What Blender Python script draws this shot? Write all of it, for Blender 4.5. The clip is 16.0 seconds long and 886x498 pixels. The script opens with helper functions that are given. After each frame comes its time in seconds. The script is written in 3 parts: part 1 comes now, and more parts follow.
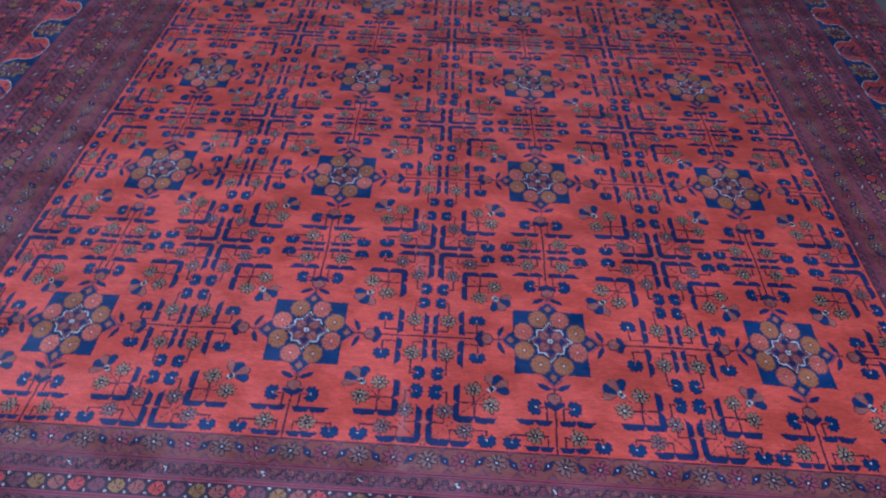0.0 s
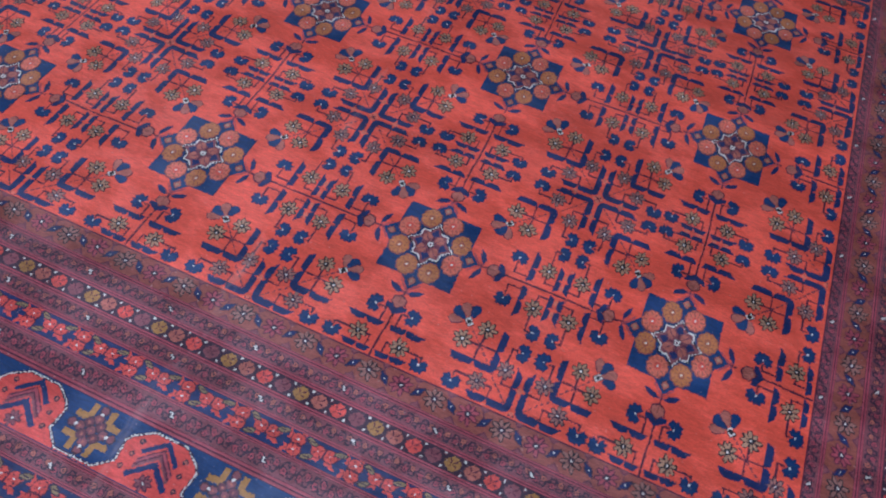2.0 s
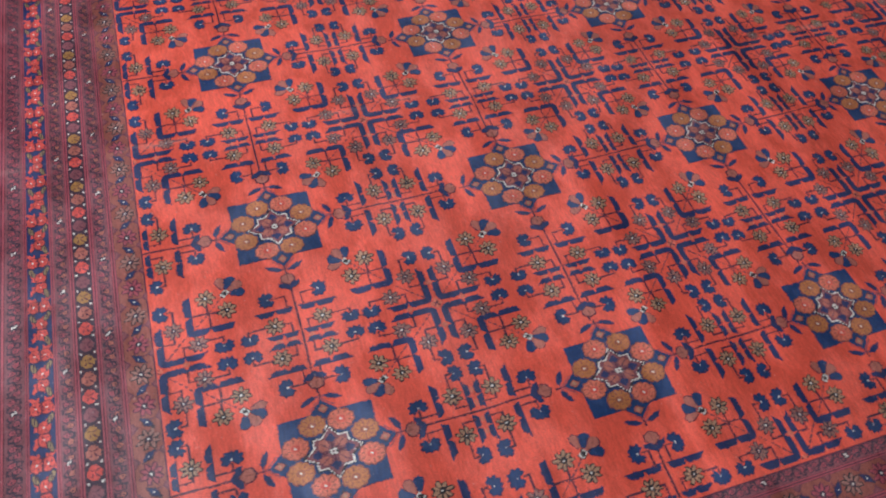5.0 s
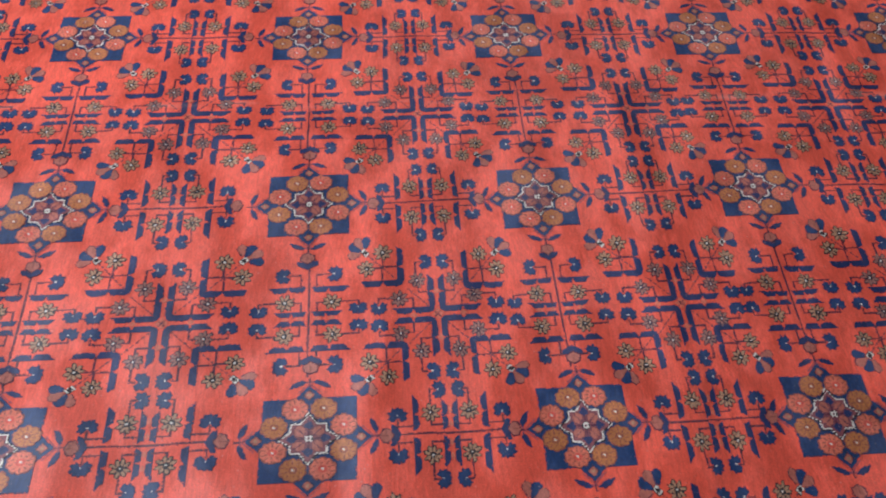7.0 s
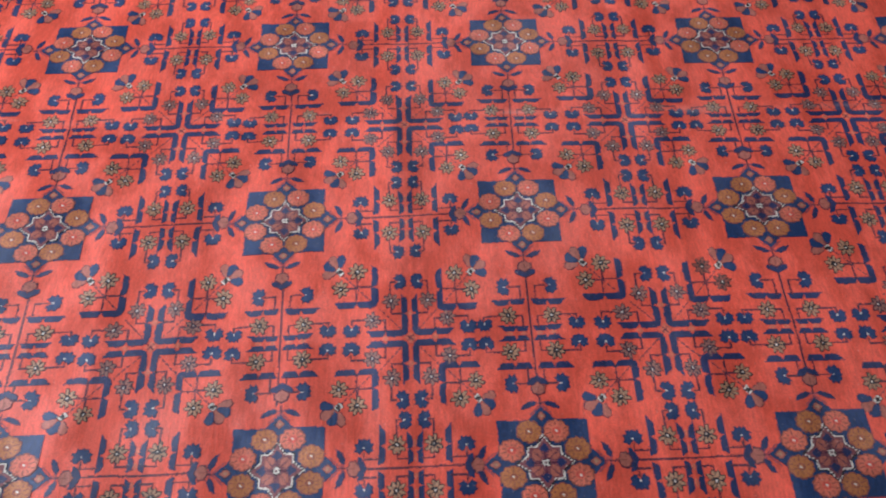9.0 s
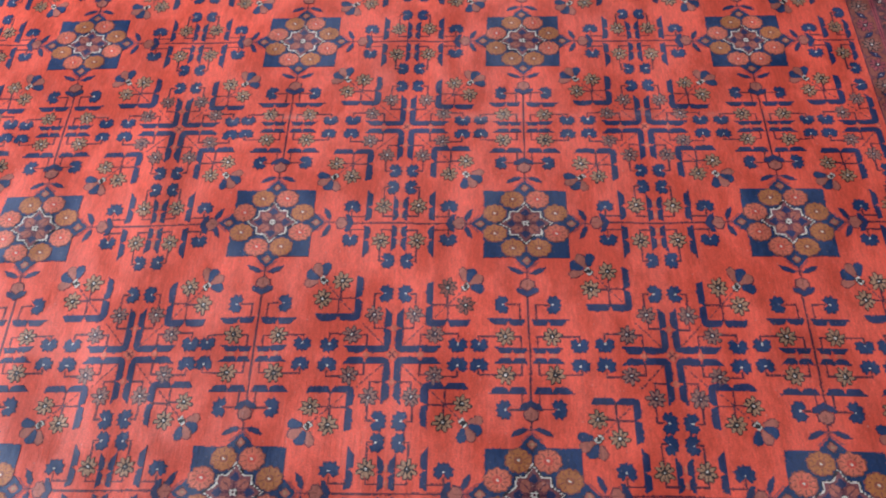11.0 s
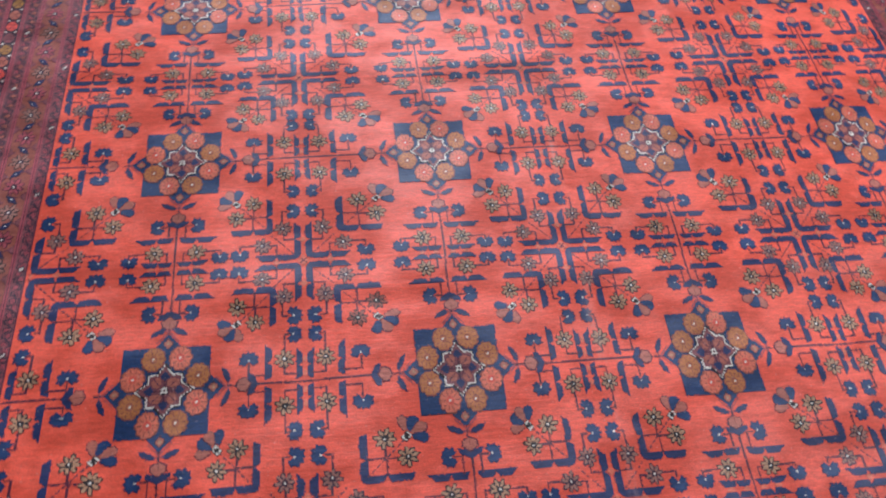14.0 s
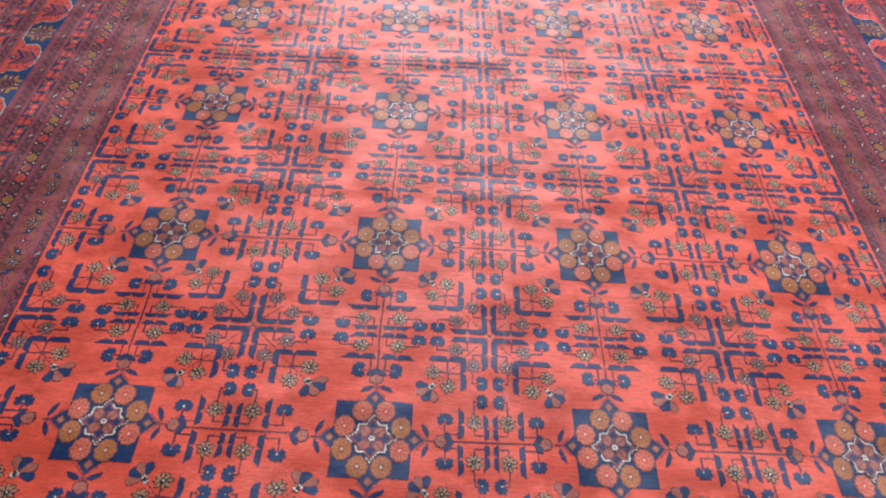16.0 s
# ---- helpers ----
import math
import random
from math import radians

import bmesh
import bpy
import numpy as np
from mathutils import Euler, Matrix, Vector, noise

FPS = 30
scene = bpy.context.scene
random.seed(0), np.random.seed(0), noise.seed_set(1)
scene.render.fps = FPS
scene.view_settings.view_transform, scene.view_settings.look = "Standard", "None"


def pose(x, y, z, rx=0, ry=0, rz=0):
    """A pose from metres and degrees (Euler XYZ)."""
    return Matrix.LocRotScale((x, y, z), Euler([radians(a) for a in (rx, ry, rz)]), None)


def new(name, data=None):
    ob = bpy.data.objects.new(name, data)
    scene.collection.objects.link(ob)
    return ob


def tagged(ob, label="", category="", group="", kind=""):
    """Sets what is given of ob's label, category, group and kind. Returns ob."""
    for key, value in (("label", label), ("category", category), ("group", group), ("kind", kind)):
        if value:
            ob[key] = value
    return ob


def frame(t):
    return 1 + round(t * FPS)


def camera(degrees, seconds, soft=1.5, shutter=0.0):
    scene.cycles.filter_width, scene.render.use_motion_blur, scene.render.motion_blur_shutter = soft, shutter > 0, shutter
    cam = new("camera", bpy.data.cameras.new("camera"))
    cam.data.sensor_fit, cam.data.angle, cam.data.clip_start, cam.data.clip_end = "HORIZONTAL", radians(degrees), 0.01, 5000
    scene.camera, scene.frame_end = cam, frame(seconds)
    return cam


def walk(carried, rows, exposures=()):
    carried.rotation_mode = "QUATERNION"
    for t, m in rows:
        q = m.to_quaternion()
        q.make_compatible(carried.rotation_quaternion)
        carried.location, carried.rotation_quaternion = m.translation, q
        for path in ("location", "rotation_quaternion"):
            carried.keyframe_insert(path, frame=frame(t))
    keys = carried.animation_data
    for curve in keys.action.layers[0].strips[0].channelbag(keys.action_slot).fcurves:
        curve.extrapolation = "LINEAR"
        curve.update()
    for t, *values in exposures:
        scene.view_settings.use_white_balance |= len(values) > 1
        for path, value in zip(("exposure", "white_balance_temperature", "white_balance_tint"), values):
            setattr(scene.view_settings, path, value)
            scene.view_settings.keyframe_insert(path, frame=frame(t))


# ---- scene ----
# ---------------------------------------------------------------- camera
cam = camera(62.0, 16.0, soft=1.9, shutter=0.2)
PATH = [
    (0.0, 0.0451, -2.1704, 1.1762, 46.089, -2.050, 2.802),
    (0.5, 0.1681, -2.1520, 1.1771, 41.945, -3.272, 7.201),
    (1.0, 0.2836, -2.1196, 1.1579, 38.988, -3.547, 11.224),
    (1.5, 0.3888, -2.0283, 1.1396, 35.561, -4.816, 18.407),
    (2.0, 0.4983, -1.9685, 1.1622, 34.067, -5.343, 23.670),
    (2.5, 0.6849, -1.9186, 1.1804, 34.932, -5.081, 30.868),
    (3.0, 0.8730, -1.8713, 1.1984, 35.473, -4.166, 38.919),
    (3.2, 0.9158, -1.8218, 1.1936, 35.442, -3.600, 40.909),
    (5.3, 1.1806, -1.1159, 1.2304, 33.850, -4.096, 75.738),
    (5.5, 1.1558, -1.0388, 1.2255, 33.122, -4.596, 77.270),
    (6.0, 1.1217, -0.8760, 1.2466, 31.754, -3.794, 80.542),
    (6.5, 1.1201, -0.6880, 1.2542, 31.189, -2.948, 84.496),
    (7.0, 1.1360, -0.5084, 1.2578, 31.632, -2.073, 86.970),
    (7.5, 1.1061, -0.3761, 1.2388, 31.555, -0.890, 87.114),
    (8.0, 1.0569, -0.2359, 1.2447, 29.879, -1.507, 88.523),
    (8.5, 1.0418, -0.0987, 1.2468, 30.286, -0.756, 87.684),
    (9.0, 1.0454, 0.0728, 1.2509, 30.315, -0.129, 88.559),
    (9.5, 1.0511, 0.2149, 1.2428, 30.587, -0.012, 88.975),
    (10.0, 1.0223, 0.3283, 1.2198, 30.292, 0.942, 87.910),
    (10.2, 0.9986, 0.3869, 1.2205, 29.538, 0.585, 88.396),
    (12.3, 0.8278, 1.0323, 1.2049, 28.966, 4.416, 100.455),
    (12.5, 0.7753, 1.0704, 1.1894, 28.920, 3.165, 103.194),
    (13.0, 0.6143, 1.0993, 1.2118, 28.353, -1.051, 121.897),
    (13.5, 0.5379, 1.0958, 1.2082, 29.720, -2.382, 148.780),
    (14.0, 0.4002, 1.2182, 1.2113, 31.647, -3.994, 173.789),
    (14.5, 0.3244, 1.3594, 1.2220, 35.228, -4.195, 178.551),
    (15.0, 0.2584, 1.5913, 1.2429, 37.658, -3.471, 180.095),
    (15.5, 0.2050, 1.7295, 1.2691, 39.467, -2.645, 181.037),
    (16.0, 0.1423, 1.8629, 1.2812, 41.294, -2.734, 181.353),
]
EXPOSURE = [(0.0, -1.18, 4420, 10), (1.0, -1.10, 4760, 10), (2.5, -0.90, 5550, 10), (3.2, -0.86, 5900, 10), (5.3, -0.70, 6350, 10), (9.0, -0.36, 6350, 11), (12.5, -0.14, 6280, 11), (13.5, -0.12, 6250, 11), (14.3, -0.02, 6300, 11), (15.0, 0.09, 6380, 10), (16.0, 0.17, 6430, 10)]
walk(cam, [(t, pose(x, y, z, a, b, c)) for t, x, y, z, a, b, c in PATH], EXPOSURE)

# ---------------------------------------------------------------- world and light
ROOM = (-3.9, 3.6, -4.2, 4.6, 3.4)      # x0, x1, y0, y1, ceiling height
world = bpy.data.worlds.new("sky")
scene.world = world
world.use_nodes = True
sky = world.node_tree.nodes.new("ShaderNodeTexSky")
sky.sky_type, sky.sun_disc = "NISHITA", False
sky.sun_elevation, sky.sun_rotation = radians(40), radians(180)
world.node_tree.links.new(sky.outputs[0], world.node_tree.nodes["Background"].inputs[0])
world.node_tree.nodes["Background"].inputs[1].default_value = 0.1


def added_light(name, m, w, h, watts, colour):
    lamp = bpy.data.lights.new(name, "AREA")
    lamp.shape, lamp.size, lamp.size_y, lamp.energy, lamp.color = "RECTANGLE", w, h, watts, colour
    ob = new(name, lamp)
    ob.matrix_world = m
    return ob


# unseen ceiling panels: two set by the sheen, the north one added as fill; x, y, width, depth, watts
PANELS = [(0.0, -2.05, 1.7, 1.3, 112), (-2.4, 0.4, 1.2, 1.8, 70), (0.3, 3.0, 1.2, 0.8, 26)]
for px, py, pw, ph, watts in PANELS:
    added_light("added_light", pose(px, py, ROOM[4] - 0.065), pw - 0.08, ph - 0.08, watts, (0.88, 0.93, 1.0))
# daylight lamp in the opening of an assumed south window, added to veil the pile seen southwards
added_light("unseen_window_light", pose(-0.2, ROOM[2] + 0.03, 1.55, 90, 0, 0), 3.5, 1.8, 150, (0.83, 0.91, 1.0))


# ---------------------------------------------------------------- materials
def nodes_of(name):
    m = bpy.data.materials.new(name)
    m.use_nodes = True
    return m, m.node_tree.nodes, m.node_tree.links, m.node_tree.nodes["Principled BSDF"]


def math_node(n, l, op, a, b=None, c=None):
    k = n.new("ShaderNodeMath")
    k.operation = op
    for slot, v in enumerate((a, b, c)):
        if v is None:
            continue
        if isinstance(v, (int, float)):
            k.inputs[slot].default_value = v
        else:
            l.new(v, k.inputs[slot])
    return k.outputs[0]


def noise_node(n, l, vec, scale, detail=2.0, rough=0.5):
    k = n.new("ShaderNodeTexNoise")
    k.inputs["Scale"].default_value, k.inputs["Detail"].default_value, k.inputs["Roughness"].default_value = scale, detail, rough
    l.new(vec, k.inputs["Vector"])
    return k.outputs["Fac"]


def stretched(n, l, vec, sx, sy, sz=1.0):
    k = n.new("ShaderNodeMapping")
    k.inputs["Scale"].default_value = (sx, sy, sz)
    l.new(vec, k.inputs["Vector"])
    return k.outputs[0]


FOLD_X = -0.022      # lengthwise fold along the middle of the rug


FOLDS_Y = (-0.56, 0.0, 0.555)      # folds across the rug, left from when it was stored


def cross_folds(n, l, xyz, pos, h):
    """Adds the soft ridges of the cross folds to the height h."""
    wob = math_node(n, l, "MULTIPLY_ADD", noise_node(n, l, pos, 1.7, 2.0), 0.10, -0.05)
    for k, y in enumerate(FOLDS_Y):
        d = math_node(n, l, "ABSOLUTE", math_node(n, l, "ADD", math_node(n, l, "SUBTRACT", xyz.outputs[1], y), wob))
        r = n.new("ShaderNodeMapRange")
        r.interpolation_type = "SMOOTHERSTEP"
        r.inputs[1].default_value, r.inputs[2].default_value = 0.0, 0.06
        r.inputs[3].default_value, r.inputs[4].default_value = 1.0, 0.0
        l.new(d, r.inputs[0])
        h = math_node(n, l, "MULTIPLY_ADD", math_node(n, l, "MULTIPLY", r.outputs[0], noise_node(n, l, pos, 3.0 + k, 2.0)), 0.010, h)
    return h


def wool(name, rgb, spread=1.0, sheen=0.12, pale=0.34):
    """Dyed wool pile: knot grain, abrash bands across the weave, painted pile shading, scuffed fold, soft hills."""
    m, n, l, bsdf = nodes_of(name)
    pos = n.new("ShaderNodeNewGeometry").outputs["Position"]
    info = n.new("ShaderNodeObjectInfo").outputs["Random"]
    xyz = n.new("ShaderNodeSeparateXYZ")
    l.new(pos, xyz.inputs[0])
    grain = noise_node(n, l, pos, 420, 1.0)
    tuft = noise_node(n, l, stretched(n, l, pos, 0.28, 1.0), 250, 2.0)
    abrash = noise_node(n, l, stretched(n, l, pos, 0.9, 9.0), 1.4, 3.0, 0.6)
    patch = noise_node(n, l, stretched(n, l, pos, 0.7, 1.0), 5.0, 4.0, 0.65)
    # value: sum of the scales around 1; patch paints in broad pile shading
    v = math_node(n, l, "MULTIPLY_ADD", grain, 0.9 * spread, 1.0 - 1.55 * spread)
    v = math_node(n, l, "MULTIPLY_ADD", tuft, 0.8 * spread, v)
    v = math_node(n, l, "MULTIPLY_ADD", abrash, 0.55 * spread, v)
    v = math_node(n, l, "MULTIPLY_ADD", patch, 0.70 * spread, v)
    v = math_node(n, l, "MULTIPLY_ADD", info, 0.15 * spread, v)
    ribs = noise_node(n, l, stretched(n, l, pos, 6.0, 150.0), 1.0, 3.0, 0.65)
    v = math_node(n, l, "MULTIPLY_ADD", ribs, 0.24 * spread, math_node(n, l, "SUBTRACT", v, 0.12 * spread))
    # nap: light and shade of leaning pile, painted into the colour in irregular brushed patches; also drives sheen and
    # gloss
    nap_shade = n.new("ShaderNodeMapRange")
    nap_shade.interpolation_type = "SMOOTHSTEP"
    nap_shade.inputs[1].default_value, nap_shade.inputs[2].default_value = 0.38, 0.62
    brushed = noise_node(n, l, stretched(n, l, pos, 0.8, 1.3), 7.0, 5.0, 0.62)
    l.new(brushed, nap_shade.inputs[0])
    v = math_node(n, l, "MULTIPLY", v, math_node(n, l, "MULTIPLY_ADD", nap_shade.outputs[0], 0.36, 0.83))
    l.new(math_node(n, l, "MULTIPLY_ADD", nap_shade.outputs[0], sheen, sheen * 0.5), bsdf.inputs["Sheen Weight"])
    l.new(math_node(n, l, "MULTIPLY_ADD", nap_shade.outputs[0], 0.50, 0.28), bsdf.inputs["Specular IOR Level"])
    col = n.new("ShaderNodeMix")
    col.data_type, col.blend_type = "RGBA", "MULTIPLY"
    col.inputs[0].default_value = 1.0
    col.inputs[6].default_value = (*rgb, 1)
    grey = n.new("ShaderNodeCombineColor")
    for k in range(3):
        l.new(v, grey.inputs[k])
    l.new(grey.outputs[0], col.inputs[7])
    # scuffed pale knots along the lengthwise fold
    wob = noise_node(n, l, stretched(n, l, pos, 0.0, 1.0), 4.0, 2.0)
    off = math_node(n, l, "MULTIPLY_ADD", wob, 0.03, -FOLD_X - 0.015)
    dist = math_node(n, l, "ABSOLUTE", math_node(n, l, "ADD", xyz.outputs[0], off))
    band = n.new("ShaderNodeMapRange")
    band.inputs[1].default_value, band.inputs[2].default_value = 0.0, 0.016
    band.inputs[3].default_value, band.inputs[4].default_value = 1.0, 0.0
    l.new(dist, band.inputs[0])
    scuff = noise_node(n, l, stretched(n, l, pos, 1.0, 0.25), 40, 3.0, 0.7)
    scuff = math_node(n, l, "MULTIPLY", band.outputs[0], math_node(n, l, "MAXIMUM", math_node(n, l, "MULTIPLY_ADD", scuff, 4.0, -1.9), 0.0))
    specks = n.new("ShaderNodeMapRange")
    specks.inputs[1].default_value, specks.inputs[2].default_value = 0.715, 0.80
    l.new(noise_node(n, l, pos, 190, 1.0), specks.inputs[0])
    wear = math_node(n, l, "MINIMUM", math_node(n, l, "ADD", math_node(n, l, "MULTIPLY", scuff, 0.8), specks.outputs[0]), 1.0)
    wear = math_node(n, l, "MULTIPLY", wear, pale)
    worn = n.new("ShaderNodeMix")
    worn.data_type = "RGBA"
    l.new(wear, worn.inputs[0])
    l.new(col.outputs[2], worn.inputs[6])
    worn.inputs[7].default_value = (0.62, 0.42, 0.38, 1)
    l.new(worn.outputs[2], bsdf.inputs["Base Color"])
    gloss = n.new("ShaderNodeMix")
    gloss.data_type = "RGBA"
    gloss.inputs[0].default_value = 0.12
    gloss.inputs[6].default_value = (1.0, 1.0, 1.0, 1)
    gloss.inputs[7].default_value = (*(c ** 0.5 for c in rgb), 1)
    l.new(gloss.outputs[2], bsdf.inputs["Specular Tint"])
    bsdf.inputs["Roughness"].default_value = 0.50
    bsdf.inputs["Sheen Roughness"].default_value = 0.34
    bsdf.inputs["Sheen Tint"].default_value = (1.0, 0.88, 0.96, 1)
    # relief: tufts, then slow hills of the cloth and the fold
    h = math_node(n, l, "MULTIPLY", tuft, 0.00035)
    h = math_node(n, l, "MULTIPLY_ADD", grain, 0.0004, h)
    h = math_node(n, l, "MULTIPLY_ADD", ribs, 0.0006, h)
    h = math_node(n, l, "MULTIPLY_ADD", noise_node(n, l, pos, 2.3, 2.0), 0.026, h)
    h = math_node(n, l, "MULTIPLY_ADD", noise_node(n, l, pos, 9.0, 1.0), 0.0045, h)
    h = cross_folds(n, l, xyz, pos, h)
    h = math_node(n, l, "MULTIPLY_ADD", band.outputs[0], 0.0004, h)
    bump = n.new("ShaderNodeBump")
    bump.inputs["Strength"].default_value, bump.inputs["Distance"].default_value = 1.0, 1.0
    l.new(h, bump.inputs["Height"])
    l.new(bump.outputs[0], bsdf.inputs["Normal"])
    return m


def plain(name, rgb, rough=0.8, scale=6.0, spread=0.05):
    m, n, l, bsdf = nodes_of(name)
    pos = n.new("ShaderNodeNewGeometry").outputs["Position"]
    f = math_node(n, l, "MULTIPLY_ADD", noise_node(n, l, pos, scale, 5.0, 0.6), spread * 4, 1 - spread * 2)
    col = n.new("ShaderNodeMix")
    col.data_type, col.blend_type = "RGBA", "MULTIPLY"
    col.inputs[0].default_value = 1.0
    col.inputs[6].default_value = (*rgb, 1)
    g = n.new("ShaderNodeCombineColor")
    for k in range(3):
        l.new(f, g.inputs[k])
    l.new(g.outputs[0], col.inputs[7])
    l.new(col.outputs[2], bsdf.inputs["Base Color"])
    bsdf.inputs["Roughness"].default_value = rough
    bump = n.new("ShaderNodeBump")
    bump.inputs["Strength"].default_value, bump.inputs["Distance"].default_value = 0.3, 0.003
    l.new(noise_node(n, l, pos, 60, 4.0), bump.inputs["Height"])
    l.new(bump.outputs[0], bsdf.inputs["Normal"])
    return m


# dye colours of the yarns; the number is what the knot charts below are filled with
(NAVY, INDIGO, RED, ORANGE, LINE, PINK, WHITE, TAN, BLACK, RUST, ROSE, MAROON, BRICK, MAUVE, CORAL, INK, OLIVE, GOLD, KHAKI) = range(1, 20)
YARN = {
    NAVY: wool("wool_navy", (0.006, 0.029, 0.105)),
    INDIGO: wool("wool_indigo", (0.010, 0.018, 0.082)),
    RED: wool("wool_red", (0.65, 0.075, 0.042), 0.9),
    ORANGE: wool("wool_orange", (0.42, 0.140, 0.045)),
    LINE: wool("wool_plum_line", (0.085, 0.012, 0.032)),
    PINK: wool("wool_dusty_pink", (0.37, 0.105, 0.076)),
    WHITE: wool("wool_ivory", (0.66, 0.60, 0.54), 0.5),
    TAN: wool("wool_tan", (0.37, 0.195, 0.115)),
    BLACK: wool("wool_dark_brown", (0.020, 0.013, 0.017)),
    RUST: wool("wool_rust", (0.25, 0.064, 0.047)),
    ROSE: wool("wool_rose", (0.32, 0.056, 0.074)),
    MAROON: wool("wool_maroon", (0.125, 0.030, 0.048)),
    BRICK: wool("wool_brick_red", (0.56, 0.062, 0.048)),
    MAUVE: wool("wool_mauve", (0.20, 0.055, 0.067)),
    CORAL: wool("wool_coral", (0.60, 0.135, 0.082)),
    INK: wool("wool_ink", (0.044, 0.017, 0.034)),
    OLIVE: wool("wool_olive", (0.24, 0.155, 0.075)),
    KHAKI: wool("wool_khaki", (0.28, 0.122, 0.098)),
    GOLD: wool("wool_gold", (0.33, 0.150, 0.040)),
}
RELIEF = {NAVY: 1.0, INDIGO: 0.9, RED: 0.8, ORANGE: 1.1, LINE: 0.35, PINK: 0.9, WHITE: 1.2, TAN: 1.0, BLACK: 0.4, RUST: 0.8, ROSE: 0.7,
          MAROON: 0.6, BRICK: 0.8, MAUVE: 0.8, CORAL: 1.1, INK: 0.4, OLIVE: 0.8, GOLD: 0.9, KHAKI: 0.9}

# unseen walls and ceiling, kept mid-grey to cut bounce light on the rug
wall_paint = plain("wall_paint", (0.36, 0.34, 0.31), 0.9)
ceiling_paint = plain("ceiling_paint", (0.42, 0.41, 0.39), 0.9)
floor_stone = plain("floor_stone", (0.20, 0.17, 0.14), 0.5, 3.0, 0.1)
frame_paint = plain("panel_frame_paint", (0.70, 0.70, 0.70), 0.4)
glass, _n, _l, _b = nodes_of("window_glass")
_b.inputs["Transmission Weight"].default_value, _b.inputs["Roughness"].default_value = 1.0, 0.02


# ---------------------------------------------------------------- room
def link_boxes(name, boxes, material, parent=None):
    """One mesh of axis-aligned boxes (x0, x1, y0, y1, z0, z1)."""
    bm = bmesh.new()
    for x0, x1, y0, y1, z0, z1 in boxes:
        bmesh.ops.create_cube(bm, size=1, matrix=Matrix.LocRotScale(((x0 + x1) / 2, (y0 + y1) / 2, (z0 + z1) / 2), None, (x1 - x0, y1 - y0, z1 - z0)))
    me = bpy.data.meshes.new(name)
    bm.to_mesh(me)
    bm.free()
    me.materials.append(material)
    ob = new(name, me)
    ob.parent = parent
    return ob


X0, X1, Y0, Y1, H = ROOM
T = 0.2


def structure(ob, label, category):
    return tagged(ob, label, category, kind="structure")


structure(link_boxes("floor", [(X0 - T, X1 + T, Y0 - T, Y1 + T, -0.1, 0.0)], floor_stone), "plain grey-brown floor under the rug", "floor")
structure(link_boxes("ceiling", [(X0 - T, X1 + T, Y0 - T, Y1 + T, H, H + 0.15)], ceiling_paint), "unseen plain mid-grey ceiling over the room", "ceiling")
structure(link_boxes("wall_north", [(X0, X1, Y1, Y1 + T, 0, H)], wall_paint), "unseen plain mid-grey wall that closes the room", "wall")
structure(link_boxes("wall_east", [(X1, X1 + T, Y0 - T, Y1 + T, 0, H)], wall_paint), "unseen plain mid-grey wall that closes the room", "wall")
a, b, c, d = -2.0, 1.6, 0.6, 2.5       # the window: x0, x1, z0, z1
structure(link_boxes("wall_south", [(X0, a, Y0 - T, Y0, 0, H), (b, X1, Y0 - T, Y0, 0, H), (a, b, Y0 - T, Y0, 0, c), (a, b, Y0 - T, Y0, d, H)], wall_paint),
          "unseen plain mid-grey wall with an added wide window", "wall")
# window out of view, made up to carry the lamp in its opening
w1 = structure(link_boxes("unseen_window", [(a, a + 0.06, Y0 - 0.14, Y0 - 0.06, c, d), (b - 0.06, b, Y0 - 0.14, Y0 - 0.06, c, d), (a + 0.06, b - 0.06, Y0 - 0.14, Y0 - 0.06, c, c + 0.06),
                                       (a + 0.06, b - 0.06, Y0 - 0.14, Y0 - 0.06, d - 0.06, d)], frame_paint), "unseen wide window in a pale grey frame, added as a light source", "window")
link_boxes("pane", [(a + 0.06, b - 0.06, Y0 - 0.105, Y0 - 0.095, c + 0.06, d - 0.06)], glass, w1).visible_shadow = False
structure(link_boxes("wall_west", [(X0 - T, X0, Y0 - T, Y1 + T, 0, H)], wall_paint), "unseen plain mid-grey wall that closes the room", "wall")
# unseen fixtures, added to house the assumed ceiling lamps
for px, py, pw, ph, watts in PANELS:
    fixture = link_boxes("unseen_ceiling_light", [(px - pw / 2, px - pw / 2 + 0.04, py - ph / 2, py + ph / 2, H - 0.06, H), (px + pw / 2 - 0.04, px + pw / 2, py - ph / 2, py + ph / 2, H - 0.06, H),
                                           (px - pw / 2 + 0.04, px + pw / 2 - 0.04, py - ph / 2, py - ph / 2 + 0.04, H - 0.06, H),
                                           (px - pw / 2 + 0.04, px + pw / 2 - 0.04, py + ph / 2 - 0.04, py + ph / 2, H - 0.06, H)], frame_paint)
    tagged(fixture, "unseen flat white ceiling light panel in a thin frame, added to light the rug", "ceiling light", "ceiling lights")
    link_boxes("diffuser", [(px - pw / 2 + 0.04, px + pw / 2 - 0.04, py - ph / 2 + 0.04, py + ph / 2 - 0.04, H - 0.05, H - 0.04)], ceiling_paint, fixture)

# ---------------------------------------------------------------- knot charts
P = 0.485            # one repeat of the field design, metres
K = 240              # knots in one repeat
PILE = 0.009         # height of the pile's top over the floor


